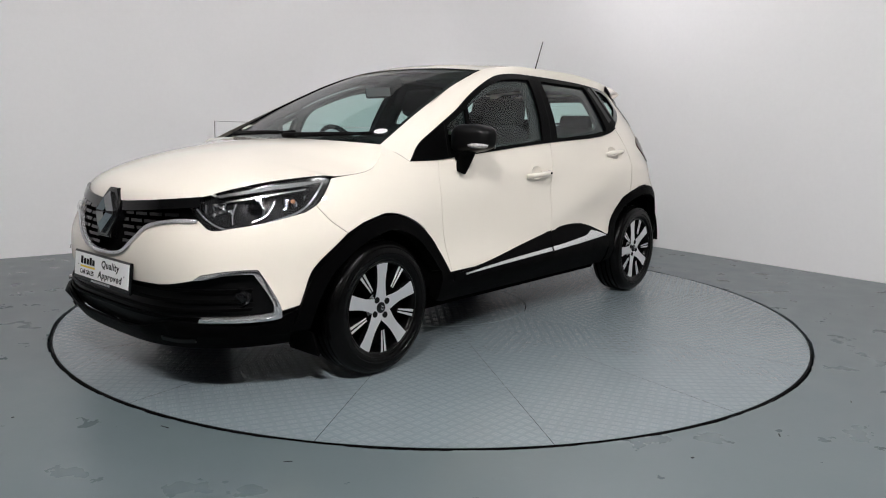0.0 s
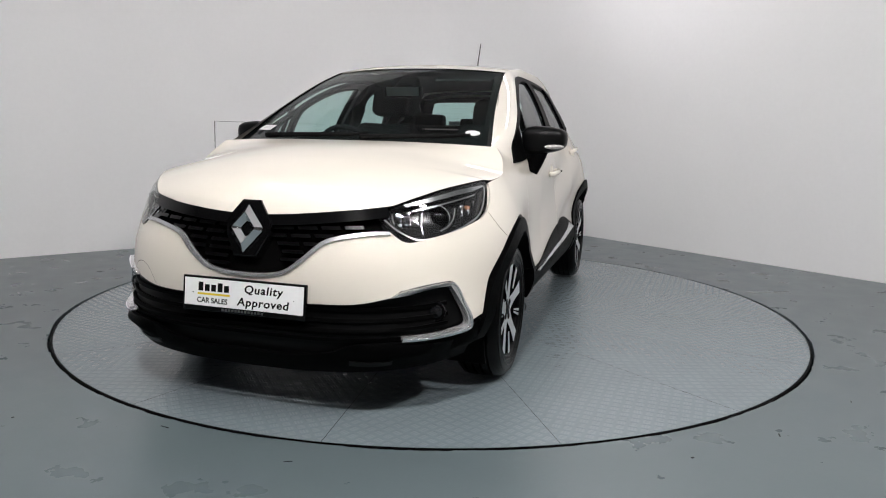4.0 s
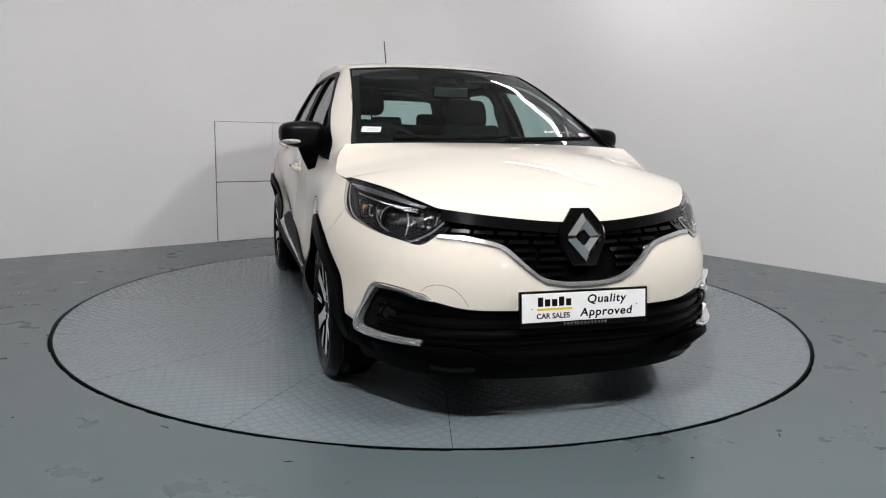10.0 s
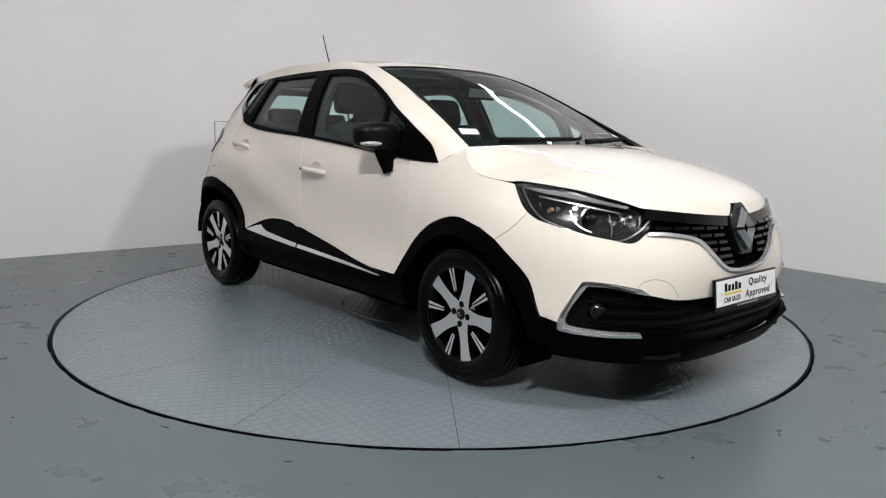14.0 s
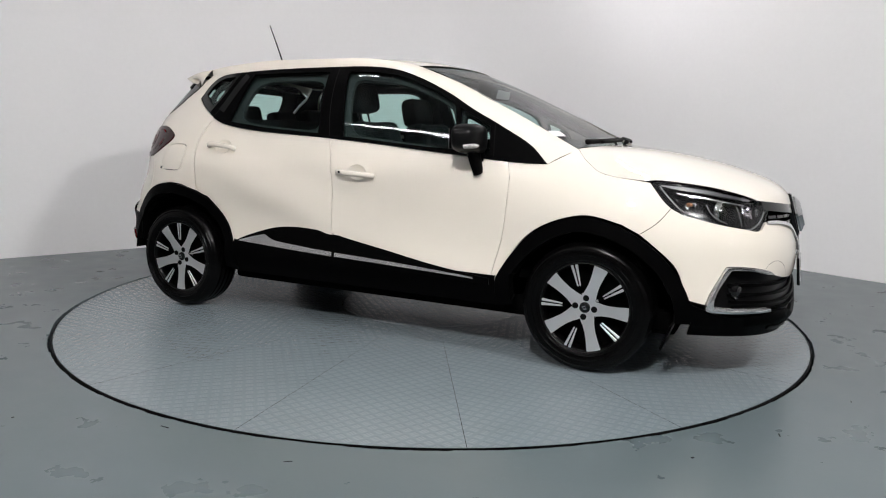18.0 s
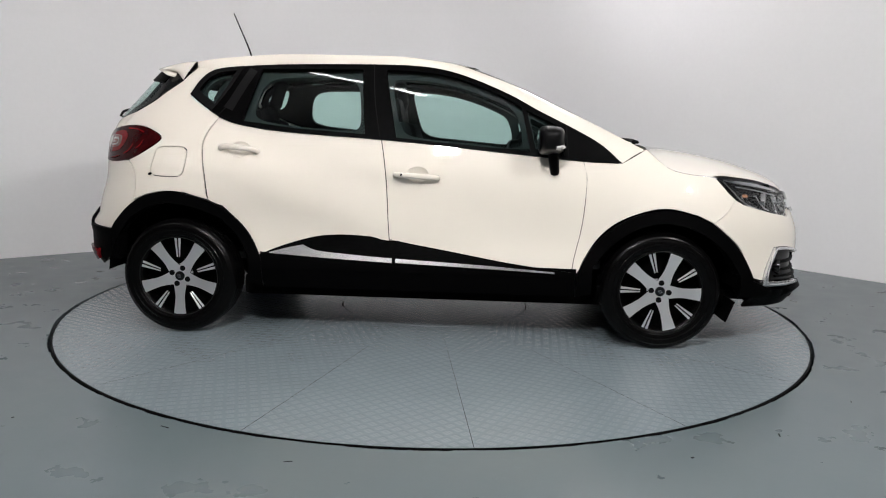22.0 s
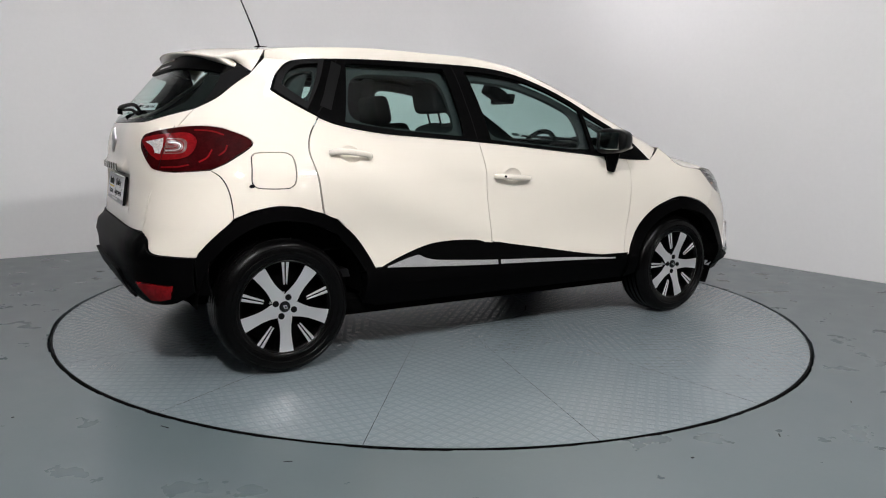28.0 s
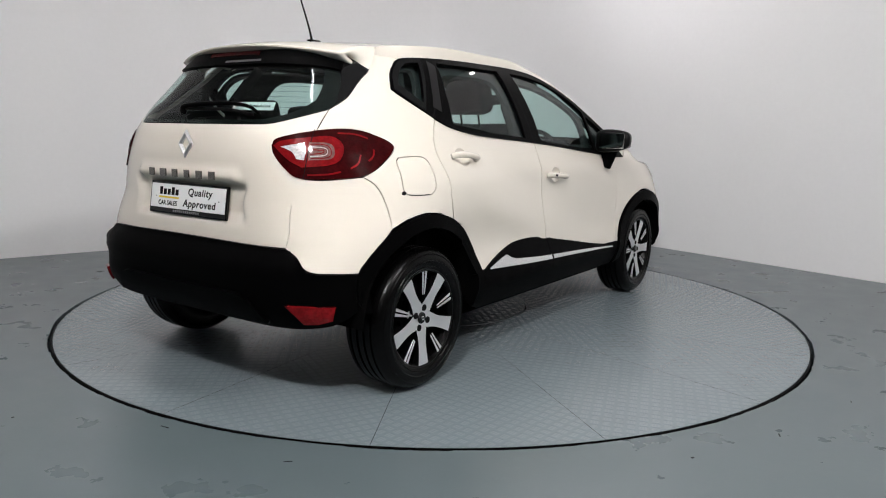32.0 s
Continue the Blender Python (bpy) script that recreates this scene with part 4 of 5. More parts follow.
# rear wiper, badge, nameplate and the number plates
tube("rear_wiper", [on_skin(5.03, 1.172, 0.015), on_skin(5.02, 1.195, 0.03), on_skin(4.86, 1.205, 0.03), on_skin(4.70, 1.196, 0.028), on_skin(4.61, 1.174, 0.016)], (0.016, 0.007), BLACK, car, flat=0.8)
tube("wiper_blade", [on_skin(5.05, 1.196, 0.012), on_skin(4.85, 1.190, 0.014), on_skin(4.66, 1.172, 0.010)], 0.007, INK, car)
bm = diamond(0.046, 0.060, 0.006, 0.52, 0.006)
bm.transform(Matrix.Translation((-3.184, 0, 1.053)) @ Matrix.Rotation(radians(6), 4, "Y") @ Matrix.Rotation(radians(180), 4, "Z"))
part("badge", bm, SATIN, tailgate, "chrome lozenge badge")
for k in range(6):
    y = 0.215 - k * 0.083
    a = tail(y - 0.0001, 0.928)
    w = (0.032, 0.038, 0.032, 0.030, 0.034, 0.034)[k]
    p = on_skin(a, 0.928, 0.021)
    letter = part("nameplate", box_bm((0.006, w * 1.15, 0.033), Matrix.Translation((p.x, y, p.z)), 0.0018), BADGE_GREY, tailgate)


def plate(name, m, parent, high, strip):
    """A showroom plate: white board in a black frame. It faces +x in its own space, words run along y."""
    fr = part(name, box_bm((0.014, 0.534, high), m, 0.005), GLOSS, parent, "white show plate with black lettering in a black frame")
    part("board", box_bm((0.006, 0.514, 0.106), m @ Matrix.Translation((0.006, 0, strip / 2)), 0.001), WHITE, fr)
    face = m @ Matrix.Translation((0.0094, 0, strip / 2)) @ Matrix(((0, 0, 1, 0), (1, 0, 0, 0), (0, 1, 0, 0), (0, 0, 0, 1)))
    words("lettering", "Quality", 0.043, face @ Matrix.Translation((0.006, 0.011, 0)), INK, fr, squeeze=1.13, spread=1.13)
    words("lettering", "Approved", 0.043, face @ Matrix.Translation((-0.022, -0.038, 0)), INK, fr, squeeze=1.13, spread=1.13)
    words("lettering", "CAR SALES", 0.028, face @ Matrix.Translation((-0.200, -0.040, 0)), INK, fr, squeeze=1.0)
    for k in range(5):
        part("logo_bar", box_bm((0.021, 0.034 if k in (0, 3) else 0.026, 0.0012), face @ Matrix.Translation((-0.184 + 0.0285 * k, 0.022 if k in (0, 3) else 0.018, 0))), INK, fr)
    part("logo_line", box_bm((0.142, 0.008, 0.0012), face @ Matrix.Translation((-0.126, -0.006, 0))), YELLOW, fr)
    for sx in (-1, 1):
        part("screw", box_bm((0.004, 0.004, 0.002), face @ Matrix.Translation((0.218 * sx, -0.003, 0))), INK, fr)
    if strip:
        for k in range(13):
            part("strip_bar", box_bm((0.009, 0.009, 0.001), face @ Matrix.Translation((-0.085 + 0.0142 * k, -0.0625, -0.0012))), SATIN, fr)


plate("front_plate", Matrix.Translation((0.898, 0, 0.490)) @ Matrix.Rotation(radians(-6), 4, "Y"), bumper, 0.136, 0.012)
plate("rear_plate", Matrix.Translation((-3.184, 0, 0.815)) @ Matrix.Rotation(radians(180), 4, "Z") @ Matrix.Rotation(radians(-8), 4, "Y"), tailgate, 0.140, 0.014)

# windows of the flank
H_FRONT = outline([(2.85, 1.455), (2.70, 1.452), (2.52, 1.430), (2.35, 1.378), (2.20, 1.315), (2.115, 1.27)], [(2.06, 1.033)], [(2.775, 1.092)])
H_REAR = outline([(3.545, 1.452), (2.985, 1.458)], [(2.945, 1.106)], [(3.30, 1.128), (3.615, 1.163)])
H_LIGHT = outline([(2.085, 1.25), (1.90, 1.16)], [(1.885, 1.017)], [(2.03, 1.030)])
H_QUARTER = outline([(3.868, 1.330), (3.845, 1.385), (3.79, 1.425), (3.69, 1.440)], [(3.765, 1.250)])
QUARTER_PRINT = outline([(3.900, 1.305), (3.880, 1.386), (3.808, 1.443), (3.65, 1.466)], [(3.770, 1.215)])
DLO = outline([(1.58, 0.985), (1.80, 0.990)], SILL, [(3.733, 1.185), (3.913, 1.304)], DLO_TOP)
for s in (1, -1):
    sur = panel("window_surround", DLO, BLACK, car, lift=0.003, holes=[H_FRONT, H_REAR, H_LIGHT, H_QUARTER], flip=s < 0)
    for q in ([(2.862, 1.083), (2.90, 1.28), (2.925, 1.488)], [(3.74, 1.190), (3.66, 1.32), (3.585, 1.472)], [(1.86, 1.00), (1.87, 1.10), (1.875, 1.175)]):
        band("seam", q, 0.006, INK, sur, lift=0.0045, rim=0, flip=s < 0)
    band("waist_seal", [(1.60, 0.990), *SILL], 0.012, BLACK, sur, lift=0.008, rim=0.012, flip=s < 0)
    band("pillar_cover", [(3.70, 1.225), (3.652, 1.33), (3.595, 1.445)], 0.050, SEMI, sur, lift=0.0055, rim=0, flip=s < 0)
    panel("quarter_print", QUARTER_PRINT, GLOSS, sur, lift=0.0052, rim=0, gap=0, holes=[H_QUARTER], flip=s < 0)
    for h in (H_FRONT, H_REAR, H_LIGHT, H_QUARTER):
        panel("side_window", inset(h, -0.008), PANE, car, lift=-0.010, rim=0, gap=0, flip=s < 0)

# the lining inside round the windows, with rounded openings
def rounded(poly, d, rounds=10):
    """The outline moved inwards by d, with its corners rounded."""
    p = inset(poly, d)
    for _ in range(rounds):
        p = [(p[k - 1] + p[k] * 2 + p[(k + 1) % len(p)]) / 4 for k in range(len(p))]
    return p


IN_REAR, IN_FRONT, IN_LIGHT, IN_QUARTER = rounded(H_REAR, 0.020), rounded(H_FRONT, 0.020), rounded(H_LIGHT, 0.012, 3), rounded(H_QUARTER, 0.004, 4)
for s in (1, -1):
    panel("inner_trim", inset(DLO, 0.012), LINING, car, lift=-0.040, rim=0.02, step=0.05, gap=0, holes=[IN_REAR, IN_FRONT, IN_LIGHT, IN_QUARTER], flip=s < 0)

# sills and arches in black
CLAD = [(1.83, 0.412), (2.156, 0.448), (2.431, 0.493), (2.705, 0.537), (2.797, 0.558), (2.95, 0.571), (3.087, 0.572), (3.213, 0.556), (3.390, 0.501), (3.505, 0.452)]


def lip_of(arch, c, d):
    out = []
    for a, z in arch:
        q = Vector((a, z)) - Vector(c)
        out.append(tuple(Vector(c) + q * (1 - d / q.length)))
    return out


def arch_line(arch, wheel_x, grow):
    """The arch's edge as a smooth curve in the car's side view, moved away from the wheel by grow."""
    out = []
    for q in eased([(on_skin(a, z).x, z) for a, z in arch], 4):
        d = q - Vector((wheel_x, 0.34))
        q = q + d.normalized() * grow
        out.append((side(q.x, q.y), q.y))
    return out


ARCH_F_IN = [(1.06, 0.30), *lip_of(eased(ARCH_F), (1.37, 0.32), 0.062)[1:-1], (1.715, 0.30)]
ARCH_R_IN = [(3.57, 0.30), *arch_line(ARCH_R, -2.606, -0.058)[1:], (4.014, 0.40)]
for s in (1, -1):
    f = s < 0
    panel("sill_cover", outline([(1.80, 0.43), (2.76, 0.44), (3.50, 0.47)], [(3.49, 0.27)], [(1.80, 0.27)]), BLACK, car, lift=0.006, flip=f)
    clad = panel("door_cladding", outline(CLAD, [(3.49, 0.38)], [(1.83, 0.38)]), BLACK, car, lift=0.012, flip=f)
    band("seam", [(2.790, 0.552), (2.776, 0.46), (2.769, 0.385)], 0.006, DARK, clad, lift=0.0135, rim=0, flip=f)
    panel("cladding_strip", outline([(3.446, 0.467), (3.35, 0.494), (3.265, 0.512)], [(3.22, 0.492), (3.157, 0.479), (2.95, 0.462), (2.779, 0.452)], [(2.779, 0.425), (3.10, 0.438), (3.446, 0.457)]), TRIM, clad, lift=0.020, rim=0.010, flip=f, label="bright metal strip on black cladding")
    panel("cladding_strip", outline([(2.762, 0.451), (2.30, 0.432), (1.917, 0.411)], [(1.916, 0.400), (2.30, 0.412), (2.762, 0.426)]), TRIM, clad, lift=0.020, rim=0.010, flip=f, label="bright metal strip on black cladding")
    panel("front_arch", outline([(0.985, 0.30)], arch_line(ARCH_F, 0.0, 0.004), [(1.80, 0.28)], ARCH_F_IN[::-1]), BLACK, car, lift=lambda a, z: 0.020 - 0.010 * min(1, max(0, (z - 0.60) / 0.16)), rim=0.06, flip=f)
    panel("rear_arch", outline([(3.49, 0.28)], arch_line(ARCH_R, -2.606, 0.005), [(4.064, 0.47), (4.068, 0.40)], ARCH_R_IN[::-1]), BLACK, car, lift=lambda a, z: 0.014 - 0.008 * min(1, max(0, (a - 3.95) / 0.08)), rim=0.06, flip=f)

# roof, pillars, bonnet, windscreen
ROOF_Z = curve((-2.95, 1.478), (-2.72, 1.514), (-2.45, 1.545), (-2.16, 1.560), (-1.74, 1.566), (-1.45, 1.563), (-1.18, 1.545), (-1.04, 1.518), (-0.818, 1.440), (-0.598, 1.343), (-0.373, 1.240), (-0.174, 1.140), (-0.03, 1.066))
RAIL_Y = curve((-2.62, 0.535), (-2.4, 0.545), (-2.0, 0.555), (-1.5, 0.55), (-1.17, 0.535), (-0.9, 0.565), (-0.5, 0.625), (-0.10, 0.705))
RAIL_Z = curve((-2.62, 1.486), (-2.4, 1.515), (-2.0, 1.538), (-1.5, 1.537), (-1.17, 1.506), (-0.9, 1.425), (-0.5, 1.250), (-0.10, 1.055))


def roof_point(u, v):
    w = 2 * u - 1
    x = (-0.992 - 0.085 * w * w) * (1 - v) + (-2.66 + 0.07 * w * w) * v
    zc, ze = ROOF_Z(x), RAIL_Z(x)
    if x > -1.2:
        zc = max(zc, ze + 0.02)
    return x, w * RAIL_Y(x), zc - (zc - ze) * abs(w) ** 2.3


roof = grid("roof", roof_point, 28, 36, PAINT, car)
lining = grid("headliner", lambda u, v: (roof_point(u, v)[0] - 0.02, roof_point(u, v)[1] * 0.99, roof_point(u, v)[2] - 0.045), 12, 14, LINING, car)


def screen_point(u, v, drop=0.004):
    w = 2 * u - 1
    xc = -0.03 + (-0.997 + 0.03) * v
    y = w * (0.695 - 0.165 * v)
    x = xc - (0.31 - 0.02 * v) * y * y
    return x, y, ROOF_Z(xc) - drop - 0.019 * w * w * max(0.0, 2 * v - 1) ** 1.3


windscreen = grid("windscreen", screen_point, 28, 24, SCREEN, car)


def screen_edge(u, v):
    """The black print round the glass."""
    t = u * 4
    if t <= 1:
        a, b = t, 0.0
    elif t <= 2:
        a, b = 1.0, t - 1
    elif t <= 3:
        a, b = 3 - t, 1.0
    else:
        a, b = 0.0, 4 - t
    ia, ib = 0.04 + a * 0.92, 0.075 + b * 0.875
    return screen_point(a + (ia - a) * v, b + (ib - b) * v, 0.008)


grid("screen_border", screen_edge, 96, 2, INK, windscreen)
top_line = spline([(3.96, 1.455), (3.815, 1.451), (3.70, 1.466), (3.579, 1.474), *DLO_TOP[4:]], 8)


def pillar(s):
    def point(u, v):
        k = u * (len(top_line) - 1)
        i = min(int(k), len(top_line) - 2)
        q = top_line[i].lerp(top_line[i + 1], k - i)
        b = on_skin(q.x, q.y, -0.001)
        x = b.x + 0.13 * u ** 4
        t = Vector((x, -RAIL_Y(x), RAIL_Z(x)))
        c = Vector(((b.x + t.x) / 2, 0.70 * b.y + 0.30 * t.y, 0.32 * b.z + 0.68 * t.z))
        p = (1 - v) ** 2 * b + 2 * v * (1 - v) * c + v * v * t
        return p.x, p.y * s, p.z
    return point


for s in (1, -1):
    rail = pillar(s)
    grid("roof_rail", rail, 70, 6, PAINT, car)
    grid("rail_lining", lambda u, v, rail=rail: (rail(u, v)[0], rail(u, v)[1] * 0.968, rail(u, v)[2] - 0.014), 40, 4, LINING, car)
    tube("screen_trim", [screen_point(0.5 + 0.5 * s * 0.992, k / 8, 0.003) for k in range(9)], 0.005, BLACK, windscreen, sides=6)

HOOD_C = curve((-0.10, 1.084), (0.148, 1.060), (0.421, 1.014), (0.653, 0.948), (0.74, 0.912), (0.80, 0.870), (0.83, 0.832), (0.838, 0.803))
hood_edge = spline([(1.447, 1.061), (1.394, 1.008), (1.304, 0.951), (1.131, 0.928), (1.040, 0.931), (0.834, 0.909), (0.686, 0.876), (0.581, 0.846)], 8)


def hood_point(u, v):
    w = 2 * u - 1
    k = v * (len(hood_edge) - 1)
    i = min(int(k), len(hood_edge) - 2)
    e = on_skin(*hood_edge[i].lerp(hood_edge[i + 1], k - i), 0.001)
    xc = -0.035 + (0.838 + 0.035) * (v * 1.15 - 0.15 * v * v) / 1.0
    zc = HOOD_C(min(xc, 0.838))
    m = abs(w)
    return xc + (e.x - xc) * m * m, w * -e.y, zc + (e.z - zc) * m ** (2.55 - 0.45 * v)


bonnet = grid("bonnet", hood_point, 40, 48, PAINT, car)
part("scuttle", box_bm((0.24, 1.30, 0.02), Matrix.Translation((-0.16, 0, 1.022)), 0.005), BLACK, car)

# wipers at the foot of the windscreen
for y0, y1, v1 in ((-0.50, -0.02, 0.03), (0.06, 0.48, 0.035)):
    arm = []
    for k in range(5):
        t = k / 4
        y = y0 + (y1 - y0) * t
        v = 0.012 + v1 * t
        u = (y / (0.695 - 0.165 * v) + 1) / 2
        p = screen_point(u, v, -0.022)
        arm.append(p)
    w = tube("wiper", arm, (0.014, 0.008), INK, car, sides=8)
    tube("blade", [(x + 0.02, y, z - 0.004) for x, y, z in arm[1:]] + [(arm[-1][0] - 0.03, arm[-1][1] + 0.10, arm[-1][2] + 0.004)], 0.009, INK, w, sides=6)


# spoiler on the tailgate
def spoiler_point(u, v):
    w0 = (2 * u - 1) * 1.3
    w = max(-1.0, min(1.0, w0))
    q = Vector(roof_point((w + 1) / 2, 1.0))
    e = Vector((-2.935 + 0.13 * abs(w) ** 2.2, 0.54 * w, 1.486 - 0.046 * w * w))
    f = min(v * 2, 1)
    p = q.lerp(e, f)
    p.z += 0.010 * math.sin(f * math.pi)
    if v > 0.5:
        g = (v - 0.5) * 2
        p = e.lerp(Vector((-2.82 + 0.12 * w * w, 0.52 * w, 1.450 - 0.035 * w * w)), g)
        p.z -= 0.018 * math.sin(min(1, g * 2) * math.pi / 2)
    if abs(w0) > 1:
        b = on_skin(4.012, 1.385, 0.002).lerp(on_skin(4.14, 1.436, 0.004), f)
        b.y *= 1 if w < 0 else -1
        k = (abs(w0) - 1) / 0.3
        p = p.lerp(b, k)
        p.y += 0.010 * math.sin(k * math.pi) * (1 if w > 0 else -1)
    return p


spoiler = grid("spoiler", spoiler_point, 52, 24, PAINT, car)
band("brake_light", [(4.84, 1.440), (5.0, 1.443), (5.16, 1.440)], 0.016, DEEP_RED, spoiler, lift=0.0105, rim=0.004)
ant = tube("aerial", [(-2.440, 0, 1.552), (-2.470, 0, 1.640), (-2.555, 0, 1.838)], (0.0060, 0.0032), INK, car, sides=8)
part("aerial_foot", box_bm((0.075, 0.034, 0.026), Matrix.Translation((-2.430, 0, 1.554)), 0.010), BLACK, ant)

# underside and inner shell
part("underbody", box_bm((2.70, 1.36, 0.12), Matrix.Translation((-0.95, 0, 0.25)), 0.03), DARK, car)
part("engine_tray", box_bm((0.50, 1.0, 0.06), Matrix.Translation((0.46, 0, 0.242)), 0.02), DARK, car)
part("exhaust_box", box_bm((0.30, 0.75, 0.12), Matrix.Translation((-2.90, 0, 0.36)), 0.05), DARK, car)
shell = outline([(0.0, 0.24), (0.98, 0.24)], ARCH_F[:1], ARCH_F, [(1.80, 0.26), (3.49, 0.26)], ARCH_R, [(4.09, 0.46), (4.25, 0.40), (5.0, 0.38)], [(5.0, 1.12)], [(4.23, 1.15), (4.0, 1.15), (3.7, 1.13), (2.8, 1.05), (1.8, 0.96), (1.4, 0.95), (1.05, 0.88), (0.5, 0.80), (0.0, 0.79)])
both("inner_shell", shell, DARK, car, lift=-0.035, rim=0, step=0.06)
for x in (0.0, -2.606):
    for s in (1, -1):
        r = 0.385
        def liner(u, v, x=x, s=s):
            a = math.pi * (0.98 * u + 0.01)
            return x + r * math.cos(a) * 1.02, s * (0.55 + 0.29 * v), 0.33 + r * math.sin(a)
        grid("wheel_liner", liner, 20, 2, DARK, car)
        bm = bmesh.new()
        bm.faces.new([bm.verts.new((x + 0.36 * math.cos(math.pi * k / 16), s * 0.55, 0.31 + 0.42 * math.sin(math.pi * k / 16))) for k in range(17)])
        part("liner_wall", bm, DARK, car)
for s in (1, -1):
    part("mud_flap", box_bm((0.012, 0.20, 0.12), Matrix.Translation((0.375, s * 0.72, 0.215)) @ Matrix.Rotation(radians(20), 4, "Y"), 0.003), BLACK, car)

# ---- cabin
part("cabin_floor", box_bm((2.6, 1.40, 0.04), Matrix.Translation((-1.6, 0, 0.42))), CLOTH, car)
bm = box_bm((0.62, 1.38, 0.34), Matrix.Translation((-0.50, 0, 0.87)), 0.10, 4)
for v in bm.verts:
    if v.co.z > 0.9:
        v.co.z += (v.co.x + 0.50) * 0.10
part("dashboard", bm, BLACK, car, smooth=True)
bm = box_bm((0.24, 0.36, 0.10), Matrix.Translation((-0.70, -0.36, 1.045)), 0.045, 3)
part("instrument_hood", bm, BLACK, car, smooth=True)
wheel_m = Matrix.Translation((-0.80, -0.36, 0.985)) @ Matrix.Rotation(radians(-66), 4, "Y")
bm = bmesh.new()
n, k2 = 36, 10
vv = [[bm.verts.new(wheel_m @ Vector(((0.178 + 0.015 * math.cos(2 * math.pi * j / k2)) * math.cos(2 * math.pi * i / n), (0.178 + 0.015 * math.cos(2 * math.pi * j / k2)) * math.sin(2 * math.pi * i / n), 0.015 * math.sin(2 * math.pi * j / k2)))) for j in range(k2)] for i in range(n)]
for i in range(n):
    for j in range(k2):
        bm.faces.new((vv[i][j], vv[(i + 1) % n][j], vv[(i + 1) % n][(j + 1) % k2], vv[i][(j + 1) % k2]))
steer = part("steering_wheel", bm, CLOTH, car, smooth=True)
part("boss", box_bm((0.13, 0.17, 0.05), wheel_m, 0.02), BLACK, steer)
part("spoke", box_bm((0.05, 0.34, 0.02), wheel_m, 0.006), BLACK, steer)


def soft_box(size, m, r):
    bm = box_bm(size, m, r, 4)
    return bm


def bolster(size, m, r, side_swell, waist):
    """A padded back: the sides stand forward of the middle and the top is narrower."""
    bm = box_bm(size, None, r, 4)
    bmesh.ops.subdivide_edges(bm, edges=bm.edges[:], cuts=1, use_grid_fill=True)
    for v in bm.verts:
        k = abs(v.co.y) / (size[1] / 2)
        if v.co.x > 0:
            v.co.x += side_swell * max(0.0, k - 0.45) ** 1.5 * 2
        v.co.y *= 1 - waist * max(0.0, v.co.z / (size[2] / 2)) ** 2
    bm.transform(m)
    return bm


for y, rest in ((-0.365, 1.325), (0.365, 1.255)):
    seat = part("front_seat", bolster((0.52, 0.50, 0.16), Matrix.Translation((-1.12, y, 0.60)) @ Matrix.Rotation(radians(-8), 4, "Y"), 0.06, 0.0, 0.0), CLOTH, car, smooth=True)
    part("backrest", bolster((0.14, 0.49, 0.60), Matrix.Translation((-1.44, y, 0.88)) @ Matrix.Rotation(radians(-16), 4, "Y"), 0.055, 0.06, 0.22), CLOTH, seat, smooth=True)
    part("head_rest", bolster((0.11, 0.28, 0.19), Matrix.Translation((-1.575, y, rest)) @ Matrix.Rotation(radians(-12), 4, "Y"), 0.050, 0.02, 0.16), CLOTH, seat, smooth=True)
    for dy in (-0.06, 0.06):
        tube("stalk", [(-1.52, y + dy, 1.12), (-1.565, y + dy, rest - 0.06)], 0.006, SEMI, seat, sides=8)
bench = part("rear_bench", soft_box((0.50, 1.30, 0.16), Matrix.Translation((-2.02, 0, 0.64)) @ Matrix.Rotation(radians(-8), 4, "Y"), 0.06), CLOTH, car, smooth=True)
part("backrest", soft_box((0.16, 1.26, 0.58), Matrix.Translation((-2.36, 0, 0.90)) @ Matrix.Rotation(radians(-20), 4, "Y"), 0.06), CLOTH, bench, smooth=True)
for y in (-0.38, 0.0, 0.38):
    part("head_rest", soft_box((0.09, 0.25, 0.15), Matrix.Translation((-2.455, y, 1.165 if y == 0.0 else 1.195)) @ Matrix.Rotation(radians(-14), 4, "Y"), 0.035), CLOTH, bench, smooth=True)
for s in (1, -1):
    part("door_lining", box_bm((2.2, 0.03, 0.50), Matrix.Translation((-1.45, s * 0.735, 0.80)), 0.01), BLACK, car)
    tube("pillar_lining", [(-1.50, s * 0.67, 1.02), (-1.53, s * 0.61, 1.25), (-1.55, s * 0.50, 1.46)], 0.040, LINING, car, sides=8, flat=0.5)
    tube("pillar_lining", [(-2.50, s * 0.60, 1.10), (-2.46, s * 0.55, 1.28), (-2.38, s * 0.46, 1.44)], 0.05, LINING, car, sides=8, flat=0.5)
    tube("belt", [(-1.52, s * 0.645, 1.28), (-1.50, s * 0.62, 1.05), (-1.45, s * 0.58, 0.75)], 0.018, CLOTH, car, sides=6, flat=0.2)
    visor = part("sun_visor", box_bm((0.15, 0.34, 0.012), Matrix.Translation((-1.03, s * 0.31, 1.452)) @ Matrix.Rotation(radians(16), 4, "Y"), 0.005), LINING, car)
mir = part("inner_mirror", soft_box((0.03, 0.235, 0.065), Matrix.Translation((-0.80, 0, 1.353)) @ Matrix.Rotation(radians(14), 4, "Y"), 0.012), BLACK, car, smooth=True)
part("mirror_glass", box_bm((0.004, 0.215, 0.05), Matrix.Translation((-0.816, 0, 1.352)) @ Matrix.Rotation(radians(14), 4, "Y"), 0.001), CHROME, mir)
part("mirror_back", box_bm((0.004, 0.20, 0.05), Matrix.Translation((-0.783, 0, 1.355)) @ Matrix.Rotation(radians(14), 4, "Y"), 0.001), SATIN, mir)
